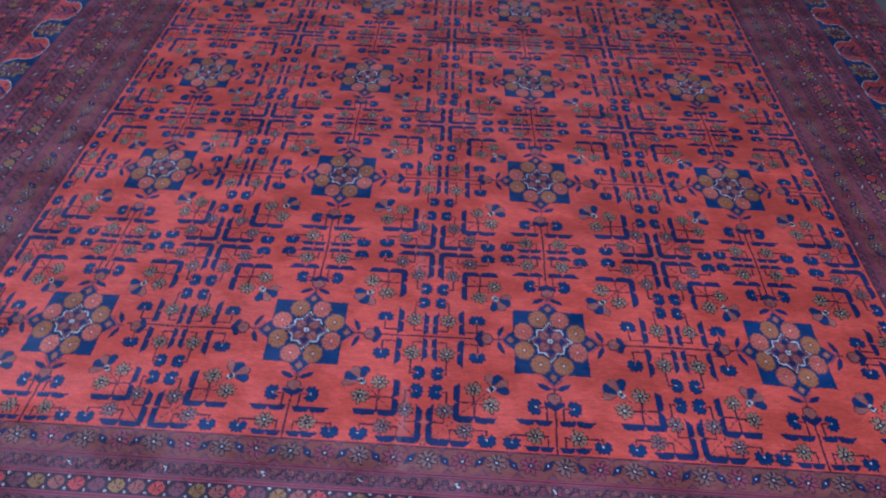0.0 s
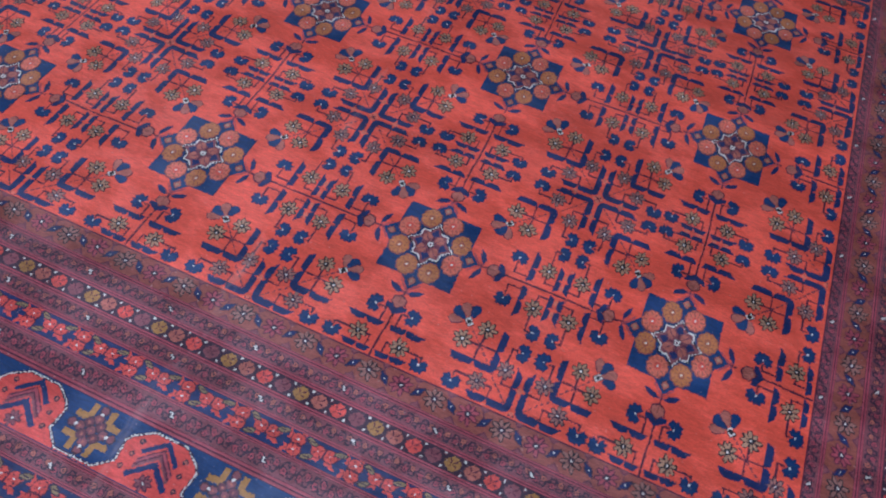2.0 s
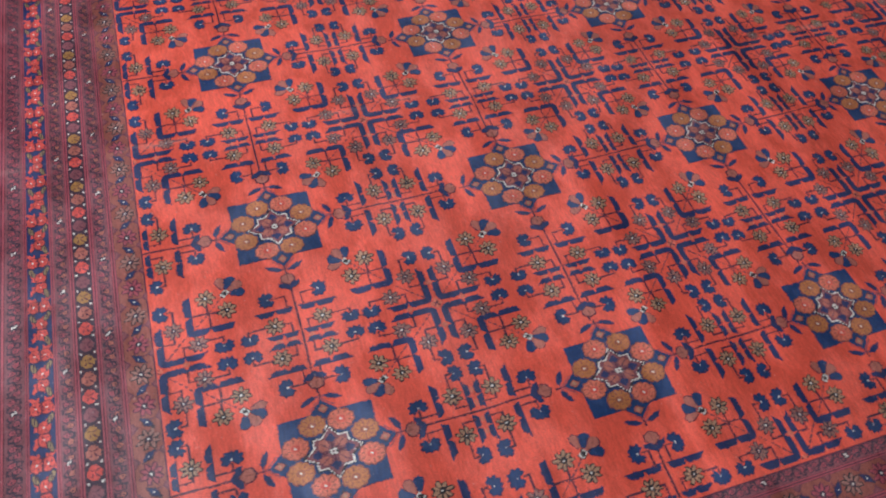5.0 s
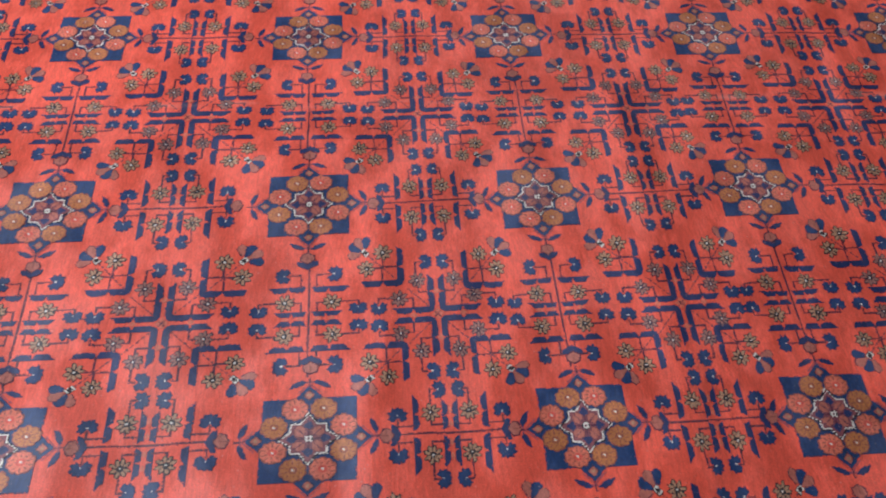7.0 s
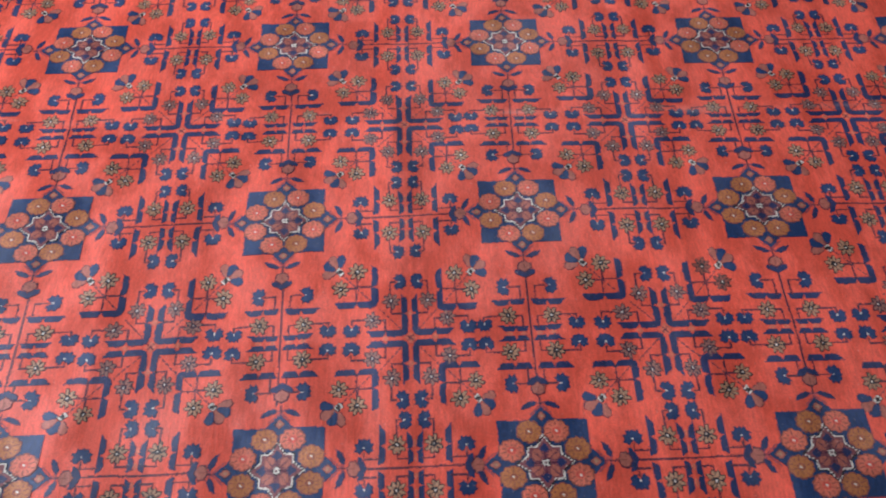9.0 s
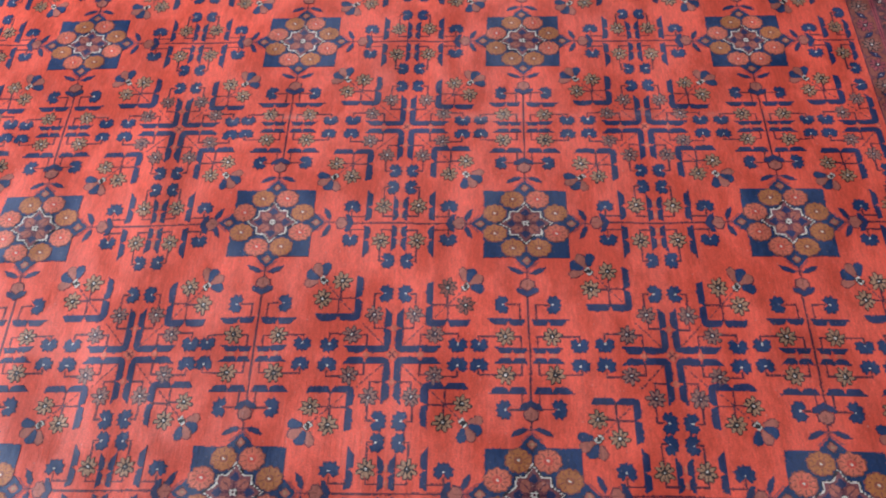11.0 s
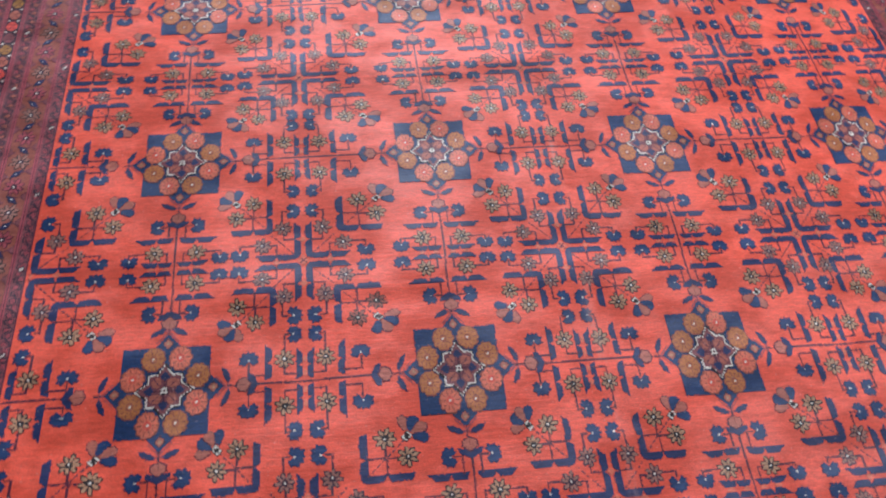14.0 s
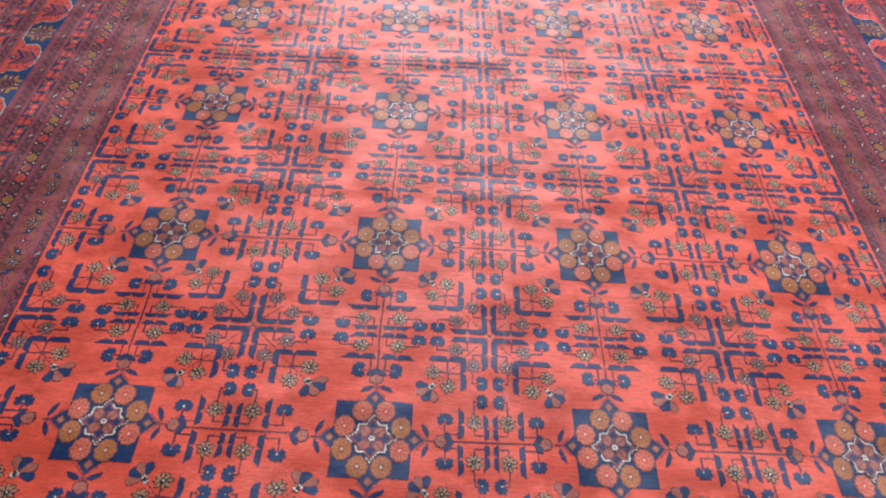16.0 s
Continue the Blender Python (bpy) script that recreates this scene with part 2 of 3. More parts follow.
class Chart:
    """A knot chart in repeats; shapes are filled into it, then every run of equal knots becomes a raised tuft row."""

    def __init__(self, x0, x1, y0, y1, seed=0, wobble=0.0015):
        nx, ny = round((x1 - x0) * K), round((y1 - y0) * K)
        self.x0, self.y0, self.nx, self.ny = x0, y0, nx, ny
        gx, gy = np.meshgrid(x0 + (np.arange(nx) + 0.5) / K, y0 + (np.arange(ny) + 0.5) / K)
        rs = np.random.RandomState(seed)
        wx, wy = 0, 0
        for _ in range(4):
            fx, fy, p1, p2 = rs.uniform(10, 45), rs.uniform(10, 45), rs.uniform(0, 6.28), rs.uniform(0, 6.28)
            wx = wx + np.sin(gx * fx + gy * fy * 0.6 + p1)
            wy = wy + np.sin(gy * fy - gx * fx * 0.6 + p2)
        self.jx = gx + wx * wobble * 0.5 + rs.normal(0, 0.0007, gx.shape)
        self.jy = gy + wy * wobble * 0.5 + rs.normal(0, 0.0007, gx.shape)
        self.a = np.zeros((ny, nx), np.int8)
        self.rs = rs

    def ell(self, x, y, rx, ry, c, turn=0.0):
        s, k = math.sin(turn), math.cos(turn)
        dx, dy = self.jx - x, self.jy - y
        self.a[((dx * k + dy * s) / rx) ** 2 + ((dy * k - dx * s) / ry) ** 2 <= 1] = c

    def box(self, x0, x1, y0, y1, c):
        self.a[(self.jx >= min(x0, x1)) & (self.jx <= max(x0, x1)) & (self.jy >= min(y0, y1)) & (self.jy <= max(y0, y1))] = c

    def poly(self, pts, c):
        inside = np.zeros_like(self.a, bool)
        for (xa, ya), (xb, yb) in zip(pts, pts[1:] + pts[:1]):
            if ya == yb:
                continue
            cut = (self.jy < ya) != (self.jy < yb)
            inside ^= cut & (self.jx < (xb - xa) * (self.jy - ya) / (yb - ya) + xa)
        self.a[inside] = c

    def line(self, pts, w, c, dash=0.0):
        for (xa, ya), (xb, yb) in zip(pts, pts[1:]):
            L = math.hypot(xb - xa, yb - ya) or 1e-6
            ux, uy = (xb - xa) / L, (yb - ya) / L
            s = (self.jx - xa) * ux + (self.jy - ya) * uy
            q = abs((self.jy - ya) * ux - (self.jx - xa) * uy)
            m = (q <= w / 2) & (s >= -w / 2) & (s <= L + w / 2)
            if dash:
                m &= (s / dash) % 1.0 < 0.70
            self.a[m] = c

    def dot(self, x, y, c, r=0.0055):
        self.ell(x, y, r, r, c)

    def petals(self, x, y, r, n, c, outline, turn=0.0):
        """Open flower: n rounded petals in a thin dark outline round a small eye."""
        for grow, col in ((1.0, outline), (0.0, c)):
            for k in range(n):
                t = turn + k * 2 * math.pi / n + 0.10 * math.sin(k * 5.1)
                q = r * (0.64 + 0.05 * math.sin(k * 3.7))
                px, py = x + math.cos(t) * q, y + math.sin(t) * q
                self.ell(px, py, r * 0.34 + 0.0040 * grow, r * 1.18 / n + 0.0038 * grow, col, t)
        self.ell(x, y, r * 0.32, r * 0.32, outline)
        self.dot(x, y, WHITE, 0.0034)

    def carnation(self, x, y, r, turn, c=NAVY):
        """Dark heart-shaped blossom with a toothed fan, held at its notch; turn is where the fan opens to."""
        f = (self.jx - x) * math.cos(turn) + (self.jy - y) * math.sin(turn) - 0.05 * r
        g = (self.jy - y) * math.cos(turn) - (self.jx - x) * math.sin(turn)
        t = abs(np.arctan2(g, f))
        d = np.hypot(g, f)
        edge = r * (0.95 + 0.11 * np.cos(t * 9.5 + 0.4) + 0.16 * abs(np.sin(t))) * np.clip(1.0 - (t - 2.45) / 0.60, 0.30, 1.0)
        self.a[d <= edge] = INDIGO
        self.a[d <= edge - 0.0065] = c
        self.dot(x, y, WHITE, 0.0033)

    def bar(self, x0, x1, y, w, side, c=INDIGO, lobes=2):
        """Leaf bar along x with a straight edge and round lobes to one side (+1 or -1)."""
        x0, x1 = min(x0, x1), max(x0, x1)
        s = ((self.jx - x0) / (x1 - x0) * lobes) % 1.0
        e = np.minimum(s, 1.0 - s)
        lobe = 0.26 + 0.74 * np.clip(e / 0.13, 0, 1) ** 0.7 - 0.10 * np.clip(1 - e / 0.5, 0, 1)
        q = (self.jy - y) * side
        lean = 0.012
        self.a[(self.jx >= x0 + lean * (q / w)) & (self.jx <= x1 + lean * (1.0 - 2.2 * q / w)) & (q >= 0) & (q <= w * lobe)] = c

    def turned(self, steps):
        """Swap the axes so that a shape drawn along x runs along y (odd) and so on."""
        jx, jy = self.jx, self.jy
        for _ in range(steps % 4):
            jx, jy = jy, -jx
        return jx, jy

    def quarter(self, draw, steps):
        keep = self.jx, self.jy
        self.jx, self.jy = self.turned(steps)
        draw(self)
        self.jx, self.jy = keep

    def mirrored(self, draw, mx, my):
        keep = self.jx, self.jy
        self.jx, self.jy = self.jx * mx, self.jy * my
        draw(self)
        self.jx, self.jy = keep

    def mesh(self, name, base=0.0, lift=0.0009, foot=0.002):
        """Rows of tufts; base: metres over the pile top."""
        a = self.a
        verts, faces, mats = [], [], []
        slots = sorted(int(v) for v in np.unique(a) if v)
        index = {v: k for k, v in enumerate(slots)}
        s = P / K
        for r in range(self.ny):
            row = a[r]
            cuts = np.flatnonzero(np.diff(row)) + 1
            starts = np.concatenate(([0], cuts))
            ends = np.concatenate((cuts, [self.nx]))
            ya, yb = (self.y0 * K + r) * s, (self.y0 * K + r + 1) * s
            for p, q in zip(starts, ends):
                v = int(row[p])
                if not v:
                    continue
                xa, xb = (self.x0 * K + p) * s, (self.x0 * K + q) * s
                z1 = base + lift * RELIEF[v]
                z0 = base - foot
                k = len(verts)
                verts += [(xa, ya, z1), (xb, ya, z1), (xb, yb, z1), (xa, yb, z1), (xa, ya, z0), (xb, ya, z0), (xb, yb, z0), (xa, yb, z0)]
                sides = [(k, k + 1, k + 2, k + 3)]
                # a side is hidden where the next tuft stands as high
                if q == self.nx or not row[q] or RELIEF[int(row[q])] < RELIEF[v]:
                    sides.append((k + 5, k + 6, k + 2, k + 1))
                if p == 0 or not row[p - 1] or RELIEF[int(row[p - 1])] < RELIEF[v]:
                    sides.append((k + 7, k + 4, k, k + 3))
                if r == 0 or not a[r - 1, p:q].all():
                    sides.append((k + 4, k + 5, k + 1, k))
                if r == self.ny - 1 or not a[r + 1, p:q].all():
                    sides.append((k + 6, k + 7, k + 3, k + 2))
                faces += sides
                mats += [index[v]] * len(sides)
        me = bpy.data.meshes.new(name)
        me.from_pydata(verts, [], faces)
        for v in slots:
            me.materials.append(YARN[v])
        me.polygons.foreach_set("material_index", mats)
        me.update()
        return me


# ---------------------------------------------------------------- the rug: ground
# centres of the medallions, row by row from the south end, metres
CENTRES = (
    ((-0.710, -1.235), (-0.237, -1.220), (0.258, -1.212), (0.742, -1.203)),
    ((-0.693, -0.728), (-0.234, -0.714), (0.256, -0.692), (0.743, -0.672)),
    ((-0.703, -0.262), (-0.234, -0.238), (0.249, -0.219), (0.740, -0.193)),
    ((-0.708, 0.249), (-0.236, 0.251), (0.234, 0.248), (0.737, 0.255)),
    ((-0.701, 0.745), (-0.232, 0.740), (0.235, 0.735), (0.732, 0.736)),
    ((-0.703, 1.219), (-0.226, 1.220), (0.230, 1.223), (0.729, 1.212)),
)
FX0, FX1, FY0, FY1 = -0.915, 0.992, -1.467, 1.457        # the red field
EDGE_X, EDGE_Y = (-0.912, 0.990), (-1.468, 1.450)        # where the design is cut at the field's edges
COLUMN_LEAN, ROW_LEAN = (-0.014, 0.004, 0.016), (-0.006, 0.005, 0.007, 0.004, 0.002)      # how far the stems stand off the middle between two medallions


def node(a, b):
    """Place of a node of the half-step grid: even numbers are medallions, odd ones lie between them or at the edge."""
    def near(k, last):
        return (k // 2,) if k % 2 == 0 else tuple(min(max(q, 0), last) for q in ((k - 1) // 2, (k + 1) // 2))
    some = [Vector(CENTRES[j][i]) for j in near(b, 5) for i in near(a, 3)]
    p = sum(some, Vector((0, 0))) / len(some)
    if a in (-1, 7):
        p.x = EDGE_X[a > 0]
    elif a % 2:
        p.x += COLUMN_LEAN[a // 2]
    if b in (-1, 11):
        p.y = EDGE_Y[b > 0]
    elif b % 2:
        p.y += ROW_LEAN[b // 2]
    return p


def warp(gi, gj):
    """From the design's grid (column, row) to the place on the rug."""
    a, b = min(max(math.floor(gi * 2), -1), 6), min(max(math.floor(gj * 2), -1), 10)
    u, v = gi * 2 - a, gj * 2 - b
    return (node(a, b) * (1 - u) + node(a + 1, b) * u) * (1 - v) + (node(a, b + 1) * (1 - u) + node(a + 1, b + 1) * u) * v


rug = new("rug")
tagged(rug, "large red hand-knotted wool rug with navy medallions on the floor", "rug")


def part(name, data, parent=rug, m=None, label=""):
    ob = new(name, data)
    ob.parent = parent
    if m is not None:
        ob.matrix_basis = m
    return tagged(ob, label)


def at_grid(gi, gj, turn=0, z=PILE + 0.0008):
    """Pose at a grid place, turned by quarter turns and stretched as the weave is there."""
    c = warp(gi, gj)
    e = 0.05
    ax = (warp(gi + e, gj) - warp(gi - e, gj)) / (2 * e)
    ay = (warp(gi, gj + e) - warp(gi, gj - e)) / (2 * e)
    th = (math.atan2(ax.y, ax.x) + math.atan2(-ay.x, ay.y)) / 2
    sx, sy = (min(max(q.length / P, 0.87), 1.12) for q in (ax, ay))
    if turn % 2:
        sx, sy = sy, sx
    return Matrix.Translation((c.x, c.y, z)) @ Matrix.Rotation(th + turn * math.pi / 2, 4, "Z") @ Matrix.Diagonal((sx, sy, 1, 1))


def slab(name, x0, x1, y0, y1, z0, z1, material, parent=rug):
    return link_boxes(name, [(x0, x1, y0, y1, z0, z1)], material, parent)


# bands of the border at the ends, from the field outwards: kind, and the distance from the field at which it stops, metres
BANDS = [("guard", 0.0), ("stripe", 0.0), ("rosette", 0.0500), ("stripe", 0.0600), ("guard", 0.0860), ("stripe", 0.0955), ("diamond", 0.1255),
         ("stripe", 0.1350), ("guard", 0.1600), ("stripe", 0.1680), ("flower", 0.2075), ("stripe", 0.2150), ("guard", 0.2470), ("stripe", 0.2605),
         ("main", 0.3540), ("stripe", 0.3620), ("guard", 0.3860), ("stripe", 0.3935), ("flower", 0.4400), ("stripe", 0.4475), ("guard", 0.4700),
         ("stripe", 0.4780), ("diamond", 0.5070), ("stripe", 0.5160), ("guard", 0.5380), ("stripe", 0.5580)]
GROUND = {"guard": MAUVE, "stripe": ROSE, "rosette": RUST, "diamond": INK, "flower": INDIGO, "main": NAVY}


def band_edges(lead, inner, outer):
    """Inner and outer edge of every band; lead: width of one more guard stripe next to the field; inner, outer: how the bands are stretched before and past the lozenges."""
    out, last = [], 0.0
    for k, (kind, d) in enumerate(BANDS):
        if k < 2:
            d = lead * (0.72, 1.0)[k]
        else:
            d = lead + min(d, 0.11) * inner + max(d - 0.11, 0.0) * outer
        out.append((last, d))
        last = d
    return out


EDGES = {"south": band_edges(0.0, 1.0, 1.0), "north": band_edges(0.0, 1.0, 1.0), "east": band_edges(0.032, 1.0, 0.93), "west": band_edges(0.036, 1.12, 1.0)}
REACH = {side: edges[-1][1] for side, edges in EDGES.items()}

slab("foundation", FX0 - REACH["west"] + 0.002, FX1 + REACH["east"] - 0.002, FY0 - REACH["south"] + 0.002, FY1 + REACH["north"] - 0.002, 0.0, PILE - 0.003, YARN[MAROON])
slab("edge_line", FX0 - 0.003, FX1 + 0.003, FY0 - 0.003, FY1 + 0.003, PILE - 0.004, PILE + 0.0004, YARN[LINE])
slab("field", FX0, FX1, FY0, FY1, PILE - 0.004, PILE + 0.0008, YARN[RED])


# ---------------------------------------------------------------- the rug: field motifs
def draw_medallion(c):
    q, tip = 0.155, 0.205
    c.box(-q, q, -q, q, NAVY)
    for s in range(4):
        def arm(k):
            k.poly([(0.14, -0.062), (tip, 0.0), (0.14, 0.062)], NAVY)
            k.line([(tip + 0.014, -0.016), (tip + 0.014, 0.016)], 0.0075, ROSE)
            k.line([(tip, 0.0), (tip + 0.040, 0.0)], 0.0060, LINE)
            for m in (-1, 1):
                k.line([(tip + 0.007, 0.0), (tip - 0.030, m * 0.038)], 0.0046, ROSE)
                k.poly([(tip + 0.018, m * 0.010), (tip + 0.022, m * 0.030), (tip + 0.010, m * 0.056), (tip - 0.010, m * 0.070), (tip - 0.007, m * 0.046), (tip + 0.004, m * 0.022)], INDIGO)
            k.poly([(0.146, 0), (0.168, 0.021), (0.190, 0), (0.168, -0.021)], INK)
            k.poly([(0.150, 0), (0.168, 0.016), (0.186, 0), (0.168, -0.016)], PINK)
            k.dot(0.168, 0, TAN, 0.006)
        c.quarter(arm, s)
    # ragged knots along the edge of the square
    edge = (abs(np.maximum(abs(c.jx), abs(c.jy)) - q) < 0.004) & (c.rs.uniform(0, 1, c.a.shape) < 0.35)
    c.a[edge & (c.a == NAVY)] = INDIGO


def draw_star(c):
    """Ivory eight-pointed outline with the small cross inside."""
    t, n = 0.098, 0.057
    outer = []
    for s in range(4):
        k = math.pi / 2 * s
        def rot(x, y):
            return (x * math.cos(k) - y * math.sin(k), x * math.sin(k) + y * math.cos(k))
        outer += [rot(t, 0), rot(n + 0.002, n - 0.030), rot(n, n), rot(n - 0.030, n + 0.002)]
    grow = [(x * 1.08, y * 1.08) for x, y in outer]
    c.poly(grow, BLACK)
    c.poly(outer, MAUVE)
    c.line(outer + outer[:1], 0.0056, WHITE)
    # broken into single knots on the slanting runs
    edge = (c.a == WHITE) & ((abs(c.jx) > n + 0.003) | (abs(c.jy) > n + 0.003))
    par = (np.indices(c.a.shape).sum(0) // 2) % 2 == 0
    c.a[edge & par] = BLACK
    c.poly([(x * 0.80, y * 0.80) for x, y in outer], MAUVE)
    for s in range(4):
        def inner(k):
            k.line([(0.0, 0.0), (0.06, 0.0)], 0.006, LINE)
            k.poly([(0.074, 0.0), (0.048, 0.020), (0.038, 0.0), (0.048, -0.020)], INDIGO)
            k.ell(0.030, 0.028, 0.0240, 0.0210, MAROON)
            k.ell(0.030, 0.028, 0.0205, 0.0175, PINK)
            k.line([(0.016, 0.016), (0.042, 0.038)], 0.0042, MAROON)
        c.quarter(inner, s)
    c.ell(0, 0, 0.015, 0.015, BLACK)
    c.box(-0.010, 0.010, -0.010, 0.010, WHITE)
    c.dot(0, 0, LINE, 0.004)


def draw_blossom(colour):
    def draw(c):
        t = np.arctan2(c.jy, c.jx)
        d = np.hypot(c.jx, c.jy)
        c.a[d <= 0.0430 * (0.93 + 0.10 * abs(np.cos(t * 5)))] = RUST
        c.a[d <= 0.0385 * (0.93 + 0.10 * abs(np.cos(t * 5)))] = colour
        # short dark slits between the petals
        c.a[(d <= 0.037) & (d > 0.019) & (abs(np.sin(t * 5)) < 0.30)] = RUST
        c.a[(d <= 0.0135) & (d > 0.0075)] = RUST if colour == ORANGE else BRICK
        c.dot(0, 0, WHITE, 0.0042)
    return draw


def draw_bud(k):
    """Bud on a navy calyx, its tip towards the medallion at -x; x is measured from 0.28 repeats off the medallion's middle."""
    k.poly([(0.040, 0.0), (0.019, 0.038), (0.002, 0.042), (0.006, 0.0), (0.002, -0.042), (0.019, -0.038)], INDIGO)
    k.poly([(-0.040, 0.0), (-0.027, 0.026), (-0.004, 0.030), (0.017, 0.0), (-0.004, -0.030), (-0.027, -0.026)], LINE)
    k.poly([(-0.035, 0.0), (-0.024, 0.021), (-0.005, 0.025), (0.012, 0.0), (-0.005, -0.025), (-0.024, -0.021)], PINK)
    k.line([(-0.030, 0.0), (-0.006, 0.0)], 0.0045, RUST)


def draw_ladder(c, half=False, wide=False):
    """Stem between two medallions with its leaf bars, buds and flowers; drawn along x. half: only the part at x < 0.
    wide: as it is across the rug, with the flowers further from the stem and the buds woven apart."""
    reach, f1, f2, f3 = (0.235, 0.092, 0.087, 0.182) if wide else (0.185, 0.071, 0.078, 0.165)
    sides = (-1,) if half else (-1, 1)
    c.line([(-reach, 0), (0.0 if half else reach, 0)], 0.0075, LINE)
    for m in sides:
        for n in (-1, 1):
            def bit(k):
                # mirrored so that x < 0 is this side, y > 0 this half
                keep = k.jx, k.jy
                k.jx, k.jy = keep[1], keep[0]          # bars run along the chart's y
                k.bar(0.010, 0.140, -0.138, 0.025, 1)
                k.bar(0.008, 0.116, -0.030, 0.0225, 1)
                k.jx, k.jy = keep
                k.line([(-0.192, f1 - 0.016), (-0.192, 0.030), (-0.135, 0.030)], 0.0066, LINE)
                k.carnation(-0.192, f1, 0.0300, math.pi / 2)
                k.line([(-0.070, f2 - 0.018), (-0.070, 0.030), (-0.025, 0.030)], 0.0066, LINE)
                k.line([(-0.070, f2 + 0.020), (-0.070, f3 + 0.002), (-0.045, f3 + 0.002)], 0.0066, LINE)
                k.petals(-0.070, f2, 0.0340, 8, TAN, BLACK, 0.3)
                k.carnation(-0.040, f3, 0.0285, 0.0)
            c.mirrored(bit, -m, n)
        if not wide:
            def bud(k):
                keep = k.jx
                k.jx = k.jx + 0.220
                draw_bud(k)
                k.jx = keep
            c.mirrored(bud, -m, 1)
    if not half:
        for y in (-0.085, -0.032, 0.032, 0.085):
            c.poly([(0, y - 0.015), (0.009, y), (0, y + 0.015), (-0.009, y)], CORAL)


def draw_cross(c, quads=((1, 1), (-1, 1), (-1, -1), (1, -1))):
    """Four bent leaf brackets round a small lozenge, with flowers between the arms."""
    for mx, my in quads:
        def quad(k):
            for swap in (0, 1):
                keep = k.jx, k.jy
                if swap:
                    k.jx, k.jy = keep[1], keep[0]
                k.bar(0.030, 0.168, 0.034, 0.027, -1)
                k.line([(0.125, 0.074), (0.099, 0.074), (0.099, 0.034)], 0.0066, LINE)
                k.line([(0.170, 0.078), (0.234, 0.078), (0.234, 0.060)], 0.0066, LINE)
                k.petals(0.152, 0.075, 0.0330, 8, KHAKI, INK, 0.2)
                k.carnation(0.234, 0.040, 0.0300, -math.pi / 2)
                k.jx, k.jy = keep
            k.box(0.0, 0.042, 0.0, 0.042, 0)
            k.poly([(0.009, 0.070), (0.008, 0.034), (0.014, 0.018), (0.018, 0.014), (0.034, 0.008), (0.070, 0.009), (0.070, 0.034), (0.034, 0.034), (0.034, 0.070)], INDIGO)
            k.line([(0.036, 0.036), (0.118, 0.118)], 0.0046, MAROON, 0.022)
        c.mirrored(quad, mx, my)
    c.poly([(0, 0.024), (0.024, 0), (0, -0.024), (-0.024, 0)], CORAL)
    c.line([(-0.010, -0.010), (0.010, 0.010)], 0.0055, LINE)
    c.line([(-0.010, 0.010), (0.010, -0.010)], 0.0055, LINE)
    for s in range(4):
        c.quarter(lambda k: k.poly([(0.084, 0.0), (0.099, 0.013), (0.114, 0.0), (0.099, -0.013)], CORAL), s)


def draw_bouquet(eye):
    """Corner spray: bent leaf bracket, two open flowers and a fan of petals; the medallion lies towards -x, -y."""
    def draw(c):
        for swap in (0, 1):
            keep = c.jx, c.jy
            if swap:
                c.jx, c.jy = keep[1], keep[0]
            c.bar(-0.088, 0.086, 0.055, 0.027, 1)
            c.line([(-0.040, 0.002), (-0.002, 0.002), (-0.002, 0.057)], 0.0066, LINE)
            c.petals(-0.066, 0.002, 0.0340, 8, eye, BLACK, 0.2)
            c.jx, c.jy = keep
        c.box(0.045, 0.110, 0.045, 0.110, 0)
        c.poly([(0.028, 0.055), (0.028, 0.080), (0.059, 0.082), (0.075, 0.075), (0.082, 0.059), (0.080, 0.028), (0.055, 0.028), (0.055, 0.055)], INDIGO)
        c.line([(-0.060, -0.060), (0.055, 0.055)], 0.0046, MAROON, 0.022)
        for turn, r, half, col in ((-1.40, 0.074, 0.0165, PINK), (-2.04, 0.074, 0.0195, NAVY), (-2.62, 0.074, 0.0185, PINK), (-3.28, 0.070, 0.0150, NAVY)):
            for grow, fill in ((0.0035, LINE if col == PINK else INDIGO), (0.0, col)):
                u, v = (math.cos(turn), math.sin(turn)), (-math.sin(turn), math.cos(turn))
                shape = ((0.020, 0.004), (r * 0.62, half * 0.82), (r * 0.80, half), (r * 0.95, half * 0.62), (r, 0.0))
                shape = [(a + (grow if a == r else 0), b + grow) for a, b in shape]
                shape = shape[:-1] + [(r + grow, 0.0)] + [(a, -b) for a, b in reversed(shape[:-1])]
                c.poly([(-0.068 + a * u[0] + b * v[0], -0.068 + a * u[1] + b * v[1]) for a, b in shape], fill)
        c.poly([(-0.089, -0.070), (-0.073, -0.088), (-0.047, -0.066), (-0.064, -0.047)], BLACK)
        c.poly([(-0.085, -0.070), (-0.073, -0.084), (-0.051, -0.066), (-0.064, -0.051)], WHITE)
        c.ell(-0.068, -0.068, 0.0105, 0.0085, BLACK, 0.8)
    return draw


def variants(name, extent, draw, n=3, base=0.0, wobble=0.0015):
    out = []
    for k in range(n):
        c = Chart(*extent, seed=17 * k + len(name), wobble=wobble)
        draw(c)
        out.append(c.mesh(name, base))
    return out


